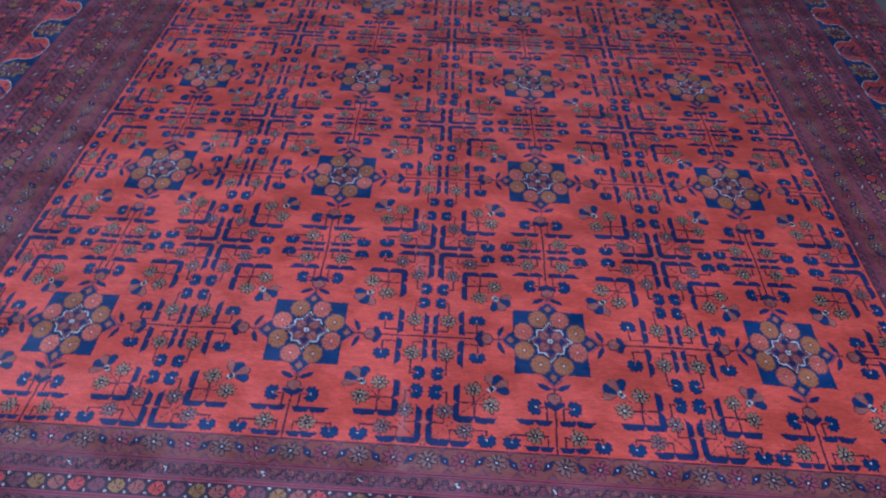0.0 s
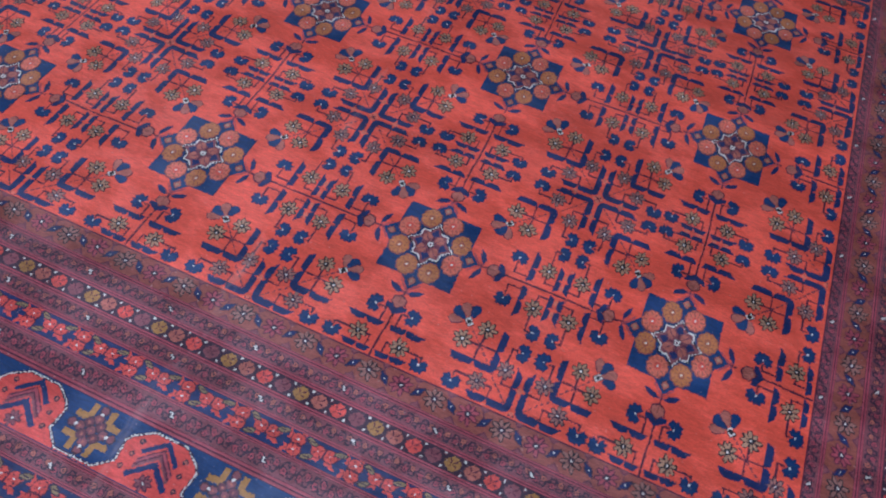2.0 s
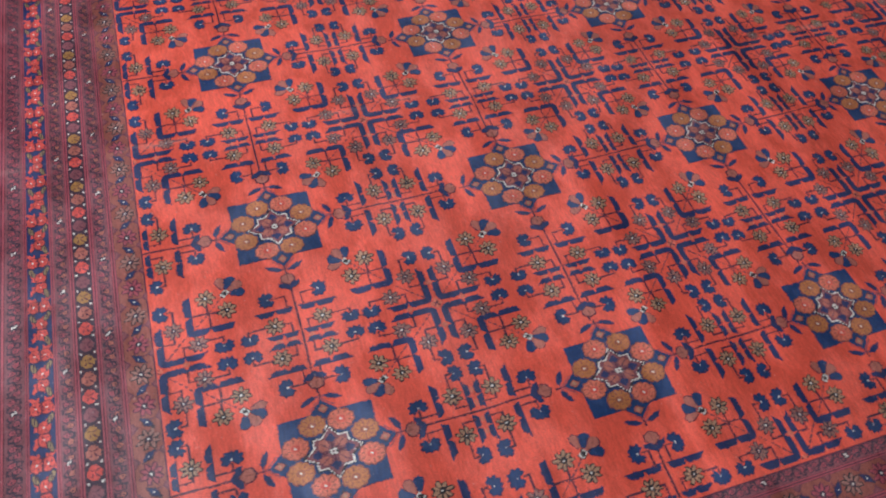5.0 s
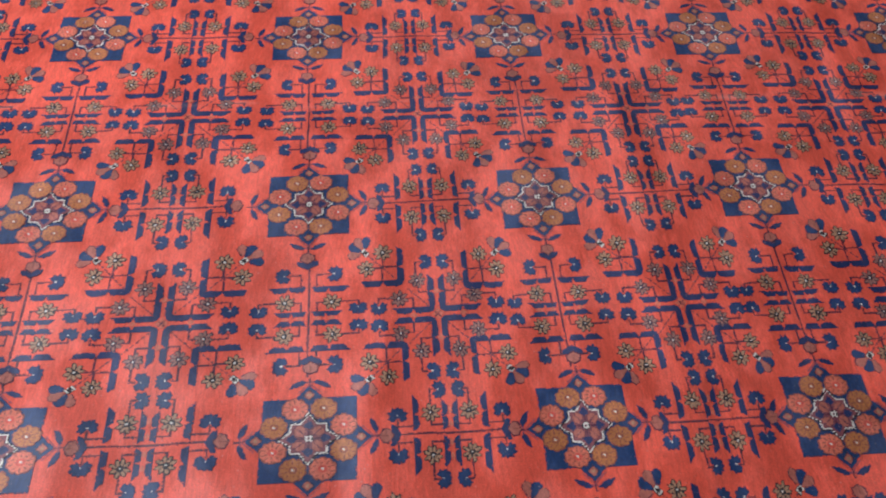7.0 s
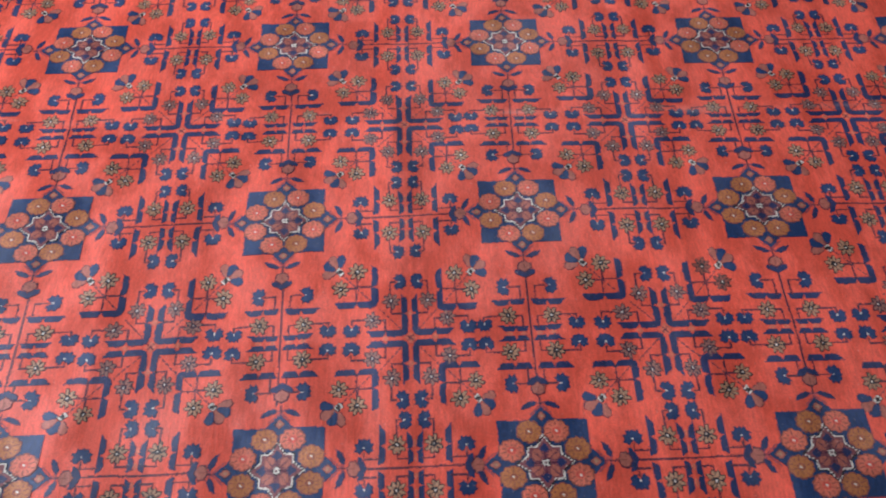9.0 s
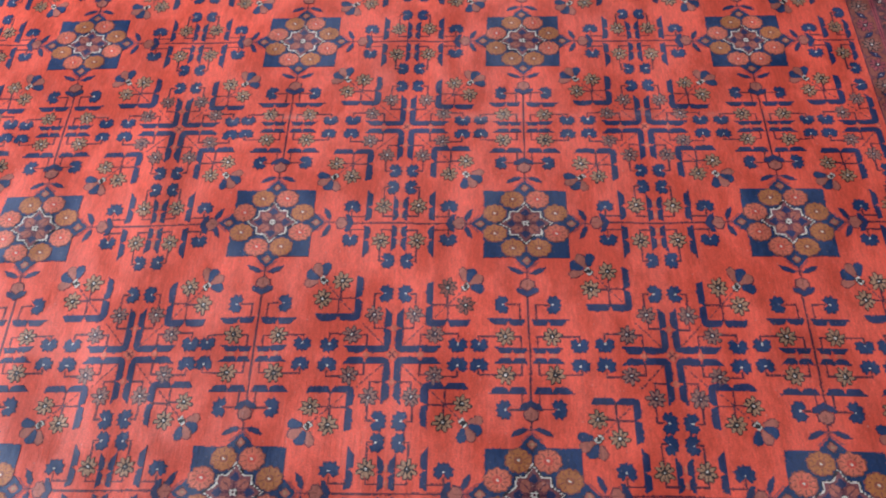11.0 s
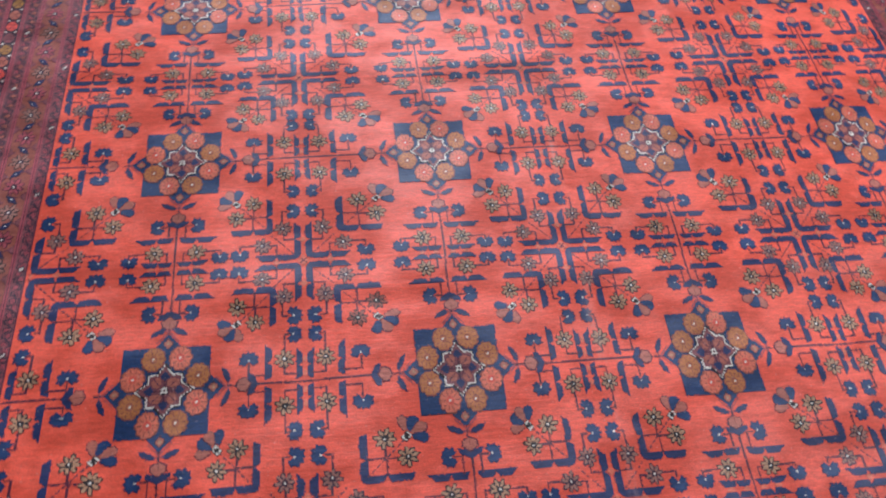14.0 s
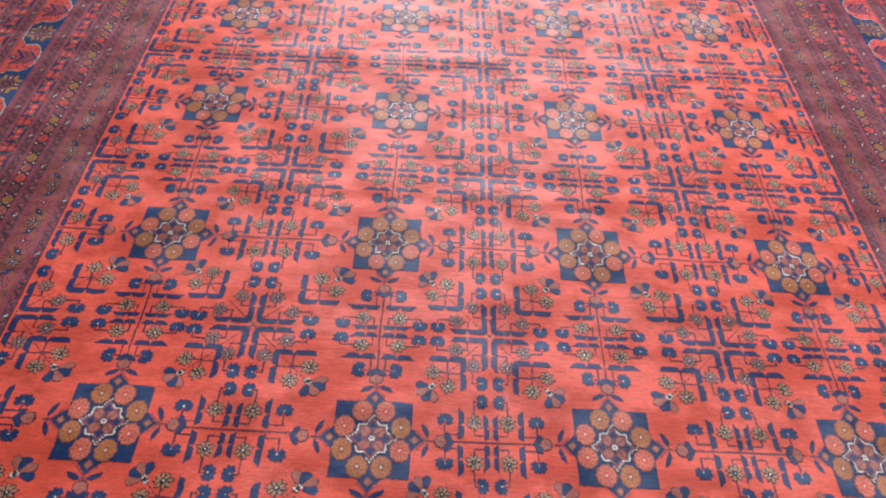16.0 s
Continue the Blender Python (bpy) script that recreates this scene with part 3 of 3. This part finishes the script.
pick = random.Random(5)
M_BASE = variants("medallion", (-0.24, 0.24, -0.24, 0.24), draw_medallion)
M_STAR = variants("star", (-0.125, 0.125, -0.125, 0.125), draw_star, 2, 0.0009, 0.001)
M_BLOOM = {col: variants("blossom", (-0.05, 0.05, -0.05, 0.05), draw_blossom(col), 2, 0.0009, 0.001) for col in (ORANGE, CORAL)}
for j in range(6):
    for i in range(4):
        m = at_grid(i, j)
        size = m.to_scale()
        m = m @ Matrix.Diagonal((0.970 / size.x ** 0.5, 1.055 / size.y ** 0.5, 1, 1))
        med = part("medallion", pick.choice(M_BASE), rug, m, "navy square medallion with pointed arms")
        flip = 0 if (i, j) == (3, 1) else 1
        for k in range(8):
            t = math.pi / 8 + k * math.pi / 4
            col = ORANGE if (k + flip) % 2 else CORAL
            if pick.random() < 0.05:
                col = ORANGE if col == CORAL else CORAL
            r = 0.122 * P
            part("blossom", pick.choice(M_BLOOM[col]), med, pose(math.cos(t) * r, math.sin(t) * r, 0, 0, 0, pick.choice((0, 180))) @ Matrix.Diagonal((0.96, 1.05, 1, 1)))
        part("star", pick.choice(M_STAR), med, pose(0, 0, 0.0004) @ Matrix.Diagonal((pick.uniform(0.93, 1.02), pick.uniform(0.93, 1.02), 1, 1)), "ivory eight-pointed outline")

LADDER = variants("stem_motif", (-0.27, 0.27, -0.21, 0.21), draw_ladder)
LADDER_WIDE = variants("stem_motif", (-0.27, 0.27, -0.23, 0.23), lambda c: draw_ladder(c, wide=True))
BUD = variants("bud", (-0.045, 0.045, -0.042, 0.042), draw_bud, 2)
LADDER_HALF = variants("stem_motif_half", (-0.27, 0.0, -0.21, 0.21), lambda c: draw_ladder(c, True), 2)
for j in range(6):
    for i in range(3):
        part("stem_motif", pick.choice(LADDER_WIDE), rug, at_grid(i + 0.5, j, pick.choice((0, 2))))
        for k, turn in ((i, 0), (i + 1, 2)):
            bud = at_grid(k, j, turn)
            bud.translation += bud.to_3x3().col[0].normalized() * 0.278 * P + Vector((0, 0, 0.0005))
            part("bud", pick.choice(BUD), rug, bud)
    part("stem_motif", pick.choice(LADDER_HALF), rug, at_grid(3.5, j, 0))
    part("stem_motif", pick.choice(LADDER_HALF), rug, at_grid(-0.5, j, 2) @ Matrix.Diagonal((0.94, 1, 1, 1)))
for i in range(4):
    for j in range(5):
        part("stem_motif", pick.choice(LADDER), rug, at_grid(i, j + 0.5, pick.choice((1, 3))))
    part("stem_motif", pick.choice(LADDER_HALF), rug, at_grid(i, 5.5, 1))
    part("stem_motif", pick.choice(LADDER_HALF), rug, at_grid(i, -0.5, 3))

CROSS = variants("cross_motif", (-0.30, 0.30, -0.30, 0.30), draw_cross)
CROSS_HALF = variants("cross_motif_half", (0.006, 0.30, -0.30, 0.30), lambda c: draw_cross(c, ((1, 1), (1, -1))), 2)
CROSS_CORNER = variants("cross_motif_corner", (0.006, 0.30, 0.006, 0.30), lambda c: draw_cross(c, ((1, 1),)), 1)
for j in range(7):
    for i in range(5):
        ex, ey = (i == 0) - (i == 4), (j == 0) - (j == 6)
        gi, gj = i - 0.5, j - 0.5
        if ex and ey:
            turn = {(1, 1): 0, (-1, 1): 1, (-1, -1): 2, (1, -1): 3}[ex, ey]
            part("cross_motif", CROSS_CORNER[0], rug, at_grid(gi, gj, turn))
        elif ex or ey:
            turn = {(1, 0): 0, (0, 1): 1, (-1, 0): 2, (0, -1): 3}[ex, ey]
            part("cross_motif", pick.choice(CROSS_HALF), rug, at_grid(gi, gj, turn))
        else:
            part("cross_motif", pick.choice(CROSS), rug, at_grid(gi, gj, pick.randrange(4)))

BOUQUET = variants("bouquet", (-0.178, 0.10, -0.178, 0.10), draw_bouquet(TAN), 4)
BOUQUET_DARK = variants("bouquet", (-0.178, 0.10, -0.178, 0.10), draw_bouquet(RUST), 1)
for j in range(6):
    for i in range(4):
        for turn, (sx, sy, dx, dy) in enumerate(((1, 1, 0.299, 0.296), (-1, 1, 0.298, 0.292), (-1, -1, 0.313, 0.309), (1, -1, 0.320, 0.302))):
            if j == 4 and i > 1 and (i, sx, sy) in ((2, 1, 1), (3, -1, 1), (3, 1, 1)):
                dx -= 0.038        # woven closer to the stem
            data = BOUQUET_DARK[0] if (i, j, sx, sy) == (2, 4, 1, -1) else pick.choice(BOUQUET)
            part("bouquet", data, rug, at_grid(i + dx * sx, j + dy * sy, turn))

# ---------------------------------------------------------------- the rug: border
# local frame of a side: x along it, y outwards from the field's edge
SIDES = {
    "south": (Matrix.Translation(((FX0 + FX1) / 2, FY0, 0)) @ Matrix.Rotation(math.pi, 4, "Z"), FX1 - FX0, True),
    "north": (Matrix.Translation(((FX0 + FX1) / 2, FY1, 0)), FX1 - FX0, True),
    "east": (Matrix.Translation((FX1, (FY0 + FY1) / 2, 0)) @ Matrix.Rotation(-math.pi / 2, 4, "Z"), FY1 - FY0, False),
    "west": (Matrix.Translation((FX0, (FY0 + FY1) / 2, 0)) @ Matrix.Rotation(math.pi / 2, 4, "Z"), FY1 - FY0, False),
}


def boxes_mesh(name, boxes, materials):
    """Axis-aligned boxes (x0, x1, y0, y1, z0, z1, slot) in one mesh."""
    verts, faces, slots = [], [], []
    for x0, x1, y0, y1, z0, z1, slot in boxes:
        k = len(verts)
        verts += [(x, y, z) for z in (z0, z1) for x, y in ((x0, y0), (x1, y0), (x1, y1), (x0, y1))]
        faces += [(k + 4, k + 5, k + 6, k + 7), (k + 3, k + 2, k + 1, k), (k, k + 1, k + 5, k + 4), (k + 1, k + 2, k + 6, k + 5),
                  (k + 2, k + 3, k + 7, k + 6), (k + 3, k, k + 4, k + 7)]
        slots += [slot] * 6
    me = bpy.data.meshes.new(name)
    me.from_pydata(verts, [], faces)
    for m in materials:
        me.materials.append(m)
    me.polygons.foreach_set("material_index", slots)
    me.update()
    return me


def repeat_x(c, period):
    """Fold the chart's x into one period; returns the number of the period."""
    k = np.floor(c.jx / period)
    c.jx = c.jx - (k + 0.5) * period
    return k


def draw_guard(w, period, seed):
    """Fine S hooks in dark plum round small rose ovals, with an ivory S here and there."""
    def draw(c):
        k = repeat_x(c, period)
        h, q = w / 2, period
        c.line([(-q * 0.40, -h * 0.66), (-q * 0.16, -h * 0.66), (-q * 0.10, -h * 0.20), (q * 0.10, h * 0.20), (q * 0.16, h * 0.66), (q * 0.40, h * 0.66)], 0.0064, INK)
        c.line([(-q * 0.40, -h * 0.66), (-q * 0.44, -h * 0.30)], 0.0050, INK)
        c.line([(q * 0.40, h * 0.66), (q * 0.44, h * 0.30)], 0.0050, INK)
        for m, col in ((-1, ROSE), (1, PINK)):
            c.ell(m * q * 0.28, -m * h * 0.24, q * 0.205, h * 0.50, INK, 0.35)
            c.ell(m * q * 0.28, -m * h * 0.24, q * 0.145, h * 0.36, col if (seed // 2) % 3 else ROSE, 0.35)
            c.ell(m * q * 0.28, -m * h * 0.24, q * 0.045, h * 0.13, INK, 0.35)
        pale = (k + seed) % 6 == 0
        keep = c.a.copy()
        c.line([(-q * 0.12, h * 0.18), (0.0, h * 0.18), (0.0, -h * 0.18), (q * 0.12, -h * 0.18)], 0.0100, INK)
        c.line([(-q * 0.12, h * 0.18), (0.0, h * 0.18), (0.0, -h * 0.18), (q * 0.12, -h * 0.18)], 0.0042, WHITE)
        c.a[~pale] = keep[~pale]
    return draw


def draw_rosette(petal, outline, lean):
    def draw(c):
        c.petals(0, 0, 0.040, 8, petal, outline, 0.39)
        c.ell(-0.0637, 0.0, 0.004, 0.03, MAROON, 0.5)
        c.ell(0, 0, 0.0125, 0.0125, INK)
        c.dot(0, 0, WHITE, 0.0040)
        x = 0.0637
        for col, g in ((INK, 1.0), (INDIGO, 0.74)):
            pts = [(-0.038, 0), (0, 0.0165), (0.038, 0), (0, -0.0165)]
            s, k = math.sin(lean), math.cos(lean)
            c.poly([(x + g * (px * k - py * s), g * (px * s + py * k)) for px, py in pts], col)
        c.dot(x, 0, WHITE, 0.0034)
        for m in (-1, 1):
            c.poly([(x - m * 0.034, m * 0.053), (x + m * 0.004, m * 0.053), (x - m * 0.014, m * 0.034)], MAUVE)
            c.line([(x - m * 0.034, m * 0.053), (x - m * 0.014, m * 0.034), (x + m * 0.004, m * 0.053)], 0.0050, MAROON)
    return draw


def draw_lozenge(colour):
    """Eight-sided tile of colour with four short dark dashes pointing at its middle."""
    def draw(c):
        r, q = 0.0282, 0.0072
        shape = [(r, q), (q, r * 0.95), (-q, r * 0.95), (-r, q), (-r, -q), (-q, -r * 0.95), (q, -r * 0.95), (r, -q)]
        c.poly([(x * 1.12, y * 1.10) for x, y in shape], INK)
        c.poly(shape, colour)
        for mx in (-1, 1):
            for my in (-1, 1):
                c.line([(mx * 0.0075, my * 0.0065), (mx * 0.0115, my * 0.0105)], 0.0058, LINE)
        c.dot(0, 0, LINE, 0.0030)
    return draw


def draw_lozenge_strip(period, seed):
    def draw(c):
        x = c.jx.copy()
        k = repeat_x(c, period).astype(int)
        keep = c.a.copy()
        for n, col in enumerate((GOLD, PINK, BRICK, MAUVE)):
            draw_lozenge(col)(c)
            c.a[(k + seed) % 4 != n] = keep[(k + seed) % 4 != n]
            keep = c.a.copy()
        c.jx = x
    return draw


def draw_sprig(c):
    """Two red twin blossoms, one across the band and one along it, with toothed leaves behind and small olive ones between."""
    for x, y, along in ((-0.052, -0.004, True), (0.052, 0.002, False)):
        def put(a, b):
            return (x + a, y + b) if along else (x + b, y + a * 0.92)
        for m in (-1, 1):
            c.poly([put(m * 0.010, 0.012), put(m * 0.036, 0.016), put(m * 0.055, 0.036), (put(m * 0.040, 0.040)), put(m * 0.026, 0.030), put(m * 0.014, 0.036)], BRICK)
            c.poly([put(m * 0.040, -0.020), put(m * 0.058, -0.034), put(m * 0.052, -0.006)], BRICK)
        for m in (-1, 1):
            px, py = put(m * 0.0225, -0.004)
            c.ell(px, py, 0.0270, 0.0265, LINE)
            c.ell(px, py, 0.0235, 0.0230, BRICK)
        c.line([put(0.0, -0.024), put(0.0, 0.018)], 0.0050, LINE)
        for m in (-1, 1):
            px, py = put(m * 0.0225, -0.004)
            for a in (0.6, 2.2, 3.7, 5.3):
                c.line([(px + 0.010 * math.cos(a), py + 0.010 * math.sin(a)), (px + 0.017 * math.cos(a), py + 0.017 * math.sin(a))], 0.0040, LINE)
            c.dot(px, py, WHITE, 0.0036)
    for x, y, turn in ((0.0, 0.028, 0.5), (0.002, -0.032, -0.4), (0.104, -0.030, 0.3), (-0.104, -0.030, 0.3)):
        c.ell(x, y, 0.0235, 0.0125, INK, turn)
        c.ell(x, y, 0.0190, 0.0085, OLIVE, turn)
        c.line([(x - 0.010, y), (x + 0.010, y)], 0.004, INK)


def draw_palmette(per):
    """Red arched panel in an ivory knotted outline that runs on under the crosses, with nested chevrons; y runs outwards over the band."""
    k = per / 0.506
    half = [(0.058 * k, -0.090), (0.118 * k, -0.052), (0.134 * k, -0.030), (0.127 * k, 0.044), (0.182 * k, 0.090), (0.253 * k, 0.090)]
    ring = [(-x, y) for x, y in reversed(half)] + half

    def draw(c):
        c.poly([(-half[-2][0], 0.1)] + ring[1:-1] + [(half[-2][0], 0.1)], BRICK)
        c.box(-0.253 * k, -half[-2][0], 0.090, 0.1, BRICK)
        c.box(half[-2][0], 0.253 * k, 0.090, 0.1, BRICK)
        c.line(ring, 0.0100, INK)
        # single ivory knots with dark ones between
        c.line(ring, 0.0044, WHITE, 0.0150)
        for m in (-1, 1):
            def arm(q):
                q.line([(0.0, -0.074), (0.058 * k, -0.022)], 0.017, INDIGO)
                q.line([(0.0, -0.050), (0.062 * k, 0.008)], 0.007, LINE)
                q.line([(0.0, -0.042), (0.064 * k, 0.018)], 0.008, ROSE)
                q.line([(0.0, -0.032), (0.064 * k, 0.028)], 0.007, LINE)
                q.line([(0.0, -0.023), (0.062 * k, 0.036)], 0.008, MAUVE)
                q.line([(0.0, 0.004), (0.066 * k, 0.062)], 0.019, INDIGO)
                for px, py in ((0.082, -0.046), (0.090, 0.002), (0.100, 0.050)):
                    q.ell(px * k, py, 0.010, 0.010, INK)
                    q.dot(px * k, py, PINK, 0.004)
            c.mirrored(arm, m, 1)
        c.petals(0, 0.068, 0.027, 8, MAUVE, LINE)
    return draw


def draw_star_cross(c):
    """Gold angle leaves on the diagonals round small plum blossoms, on navy."""
    keep = c.jx, c.jy
    s = math.sqrt(0.5)
    c.jx, c.jy = (keep[0] + keep[1]) * s, (keep[1] - keep[0]) * s
    for n in range(4):
        def leaf(k):
            k.poly([(0.036, 0.0), (0.074, 0.042), (0.090, 0.028), (0.064, 0.0), (0.090, -0.028), (0.074, -0.042)], GOLD)
        c.quarter(leaf, n)
    for x in (-1, 0, 1):
        for y in (-1, 0, 1):
            c.ell(x * 0.030, y * 0.030, 0.019, 0.019, INK)
            c.ell(x * 0.030, y * 0.030, 0.0145, 0.0145, MAROON if (x + y) % 2 else MAUVE)
            c.dot(x * 0.030, y * 0.030, PINK, 0.005)
    for x, y in ((0.052, 0.052), (-0.052, 0.052), (0.052, -0.052), (-0.052, -0.052)):
        c.ell(x, y, 0.017, 0.017, INK)
        c.ell(x, y, 0.012, 0.012, MAUVE)
        c.dot(x * 0.8, y * 0.8, WHITE, 0.0055)
    c.jx, c.jy = keep


ROSETTE = [variants("rosette", (-0.064, 0.100, -0.056, 0.056), draw_rosette(p, o, t), 2, 0.0, 0.0015) for p, o, t in ((KHAKI, BLACK, 0.85), (ROSE, LINE, -0.85))]
LOZENGE = [variants("lozenge", (-0.036, 0.036, -0.036, 0.036), draw_lozenge(col), 1, 0.0, 0.001)[0] for col in (GOLD, PINK, BRICK, MAUVE)]
SPRIG = variants("flower_sprig", (-0.105, 0.105, -0.048, 0.048), draw_sprig, 3)
CROSSLET = variants("gold_cross", (-0.1, 0.1, -0.1, 0.1), draw_star_cross, 2)
PALMETTE = variants("palmette", (-0.25, 0.25, -0.098, 0.098), draw_palmette(0.506), 2, 0.0, 0.0006)

# where a repeat stands along a side (x on the ends, y on the long sides) and how long it is, metres
PHASE = {("south", "rosette"): (0.0265, 0.0607), ("south", "diamond"): (0.053, 0.0341), ("south", "main"): (0.050, 0.238), ("south", "flower"): (0.146, 0.1015),
         ("north", "rosette"): (0.0150, 0.0566), ("north", "diamond"): (-0.002, 0.0321), ("north", "main"): (0.146, 0.245), ("north", "flower"): (0.048, 0.1015),
         ("east", "rosette"): (-0.980, 0.0607), ("east", "diamond"): (0.068, 0.03675), ("east", "main"): (0.097, 0.250), ("east", "flower"): (-0.92, 0.1015),
         ("west", "rosette"): (0.0, 0.0607), ("west", "diamond"): (0.0, 0.0370), ("west", "main"): (-0.180, 0.250), ("west", "flower"): (0.0, 0.1015)}


def stations(side, kind, x0, x1):
    """Local x and running number of every repeat that fits between x0 and x1."""
    at, period = PHASE[side, kind]
    sign = -1 if side in ("south", "east") else 1
    centre = (FX0 + FX1) / 2 if side in ("south", "north") else (FY0 + FY1) / 2
    out = []
    for k in range(-140, 140):
        x = sign * (at + k * period - centre)
        if x0 + period * 0.5 <= x <= x1 - period * 0.5:
            out.append((x, k))
    return out


for side, (m, length, is_end) in SIDES.items():
    # what lies at the two ends of the strip, in its own direction
    low, high = {"south": ("east", "west"), "north": ("west", "east"), "east": ("north", "south"), "west": ("south", "north")}[side]
    for k, (kind, _) in enumerate(BANDS):
        d0, d1 = EDGES[side][k]
        if d1 - d0 < 0.001:
            continue
        # the end strips run through the corners, the long strips stop at them
        e = 1 if is_end else 0
        x0, x1 = -length / 2 - EDGES[low][k][e], length / 2 + EDGES[high][k][e]
        if not is_end:
            x0, x1 = x0 + 0.0005, x1 - 0.0005
        mid, half = (d0 + d1) / 2, (d1 - d0) / 2
        w = (d1 - d0) / P
        z0 = PILE - 0.0045
        if kind == "stripe":
            part("stripe", boxes_mesh("stripe", [(x0, x1, d0, d1, z0, PILE - 0.0004, 0), (x0, x1, mid - half * 0.80, mid - half * 0.22, z0, PILE + 0.0003, 1),
                                                 (x0, x1, mid + half * 0.22, mid + half * 0.80, z0, PILE + 0.0003, 1)], [YARN[LINE], YARN[ROSE]]), rug, m)
            continue
        ground = part(kind + "_band", boxes_mesh(kind + "_band", [(x0, x1, d0, d1, z0, PILE, 0)], [YARN[GROUND[kind]]]), rug, m)
        lift = Matrix.Translation((0, mid, PILE))
        if kind == "guard" or kind == "diamond":
            c = Chart(x0 / P, x1 / P, -w / 2, w / 2, seed=k)
        if kind == "guard":
            draw_guard(w, 0.0575, k * 2)(c)
            tagged(part("hook_motif", c.mesh("hook_motif"), ground, lift), kind="stuff")
        elif kind == "diamond" and k > 12:
            draw_lozenge_strip(0.075, k)(c)
            tagged(part("lozenge_motif", c.mesh("lozenge_motif"), ground, lift), kind="stuff")
        elif kind == "diamond":
            per = PHASE[side, kind][1] / P
            size = Matrix.Diagonal((per / 0.0735, w / 0.0635, 1, 1))
            for x, q in stations(side, kind, x0, x1):
                part("lozenge", LOZENGE[q % 4], ground, lift @ pose(x, 0, 0) @ size)
                first = x / P
            c.jx = c.jx - first
            repeat_x(c, per)
            for y in (-1, 1):
                c.poly([(-0.0075, y * w * 0.46), (0.0075, y * w * 0.46), (0.0, y * w * 0.24)], MAUVE)
                c.ell(0.0, y * w * 0.37, 0.0038, 0.0038, WHITE)
            tagged(part("ivory_dot", c.mesh("ivory_dot"), ground, lift), kind="stuff")
        elif kind == "rosette":
            for x, q in stations(side, kind, x0, x1):
                part("rosette", pick.choice(ROSETTE[q % 2]), ground, lift @ pose(x, 0, 0) @ Matrix.Diagonal((PHASE[side, kind][1] / 0.0618, w / 0.107, 1, 1)))
        elif kind == "flower":
            for x, q in stations(side, kind, x0, x1):
                part("flower_sprig", pick.choice(SPRIG), ground, lift @ pose(x, 0, 0) @ Matrix.Diagonal((1, w / 0.096, 1, 1)))
        elif kind == "main":
            per = PHASE[side, kind][1]
            for x, q in stations(side, kind, x0, x1):
                part("palmette", pick.choice(PALMETTE), ground, lift @ pose(x, 0, 0) @ Matrix.Diagonal((per / (0.506 * P), w / 0.2, 1, 1)), "red lobed panel in an ivory outline")
                if x + per < x1:
                    part("gold_cross", pick.choice(CROSSLET), ground, lift @ Matrix.Translation((x + per / 2, -0.006 * P, 0)) @ Matrix.Diagonal((0.98, w / 0.2, 1, 1)))
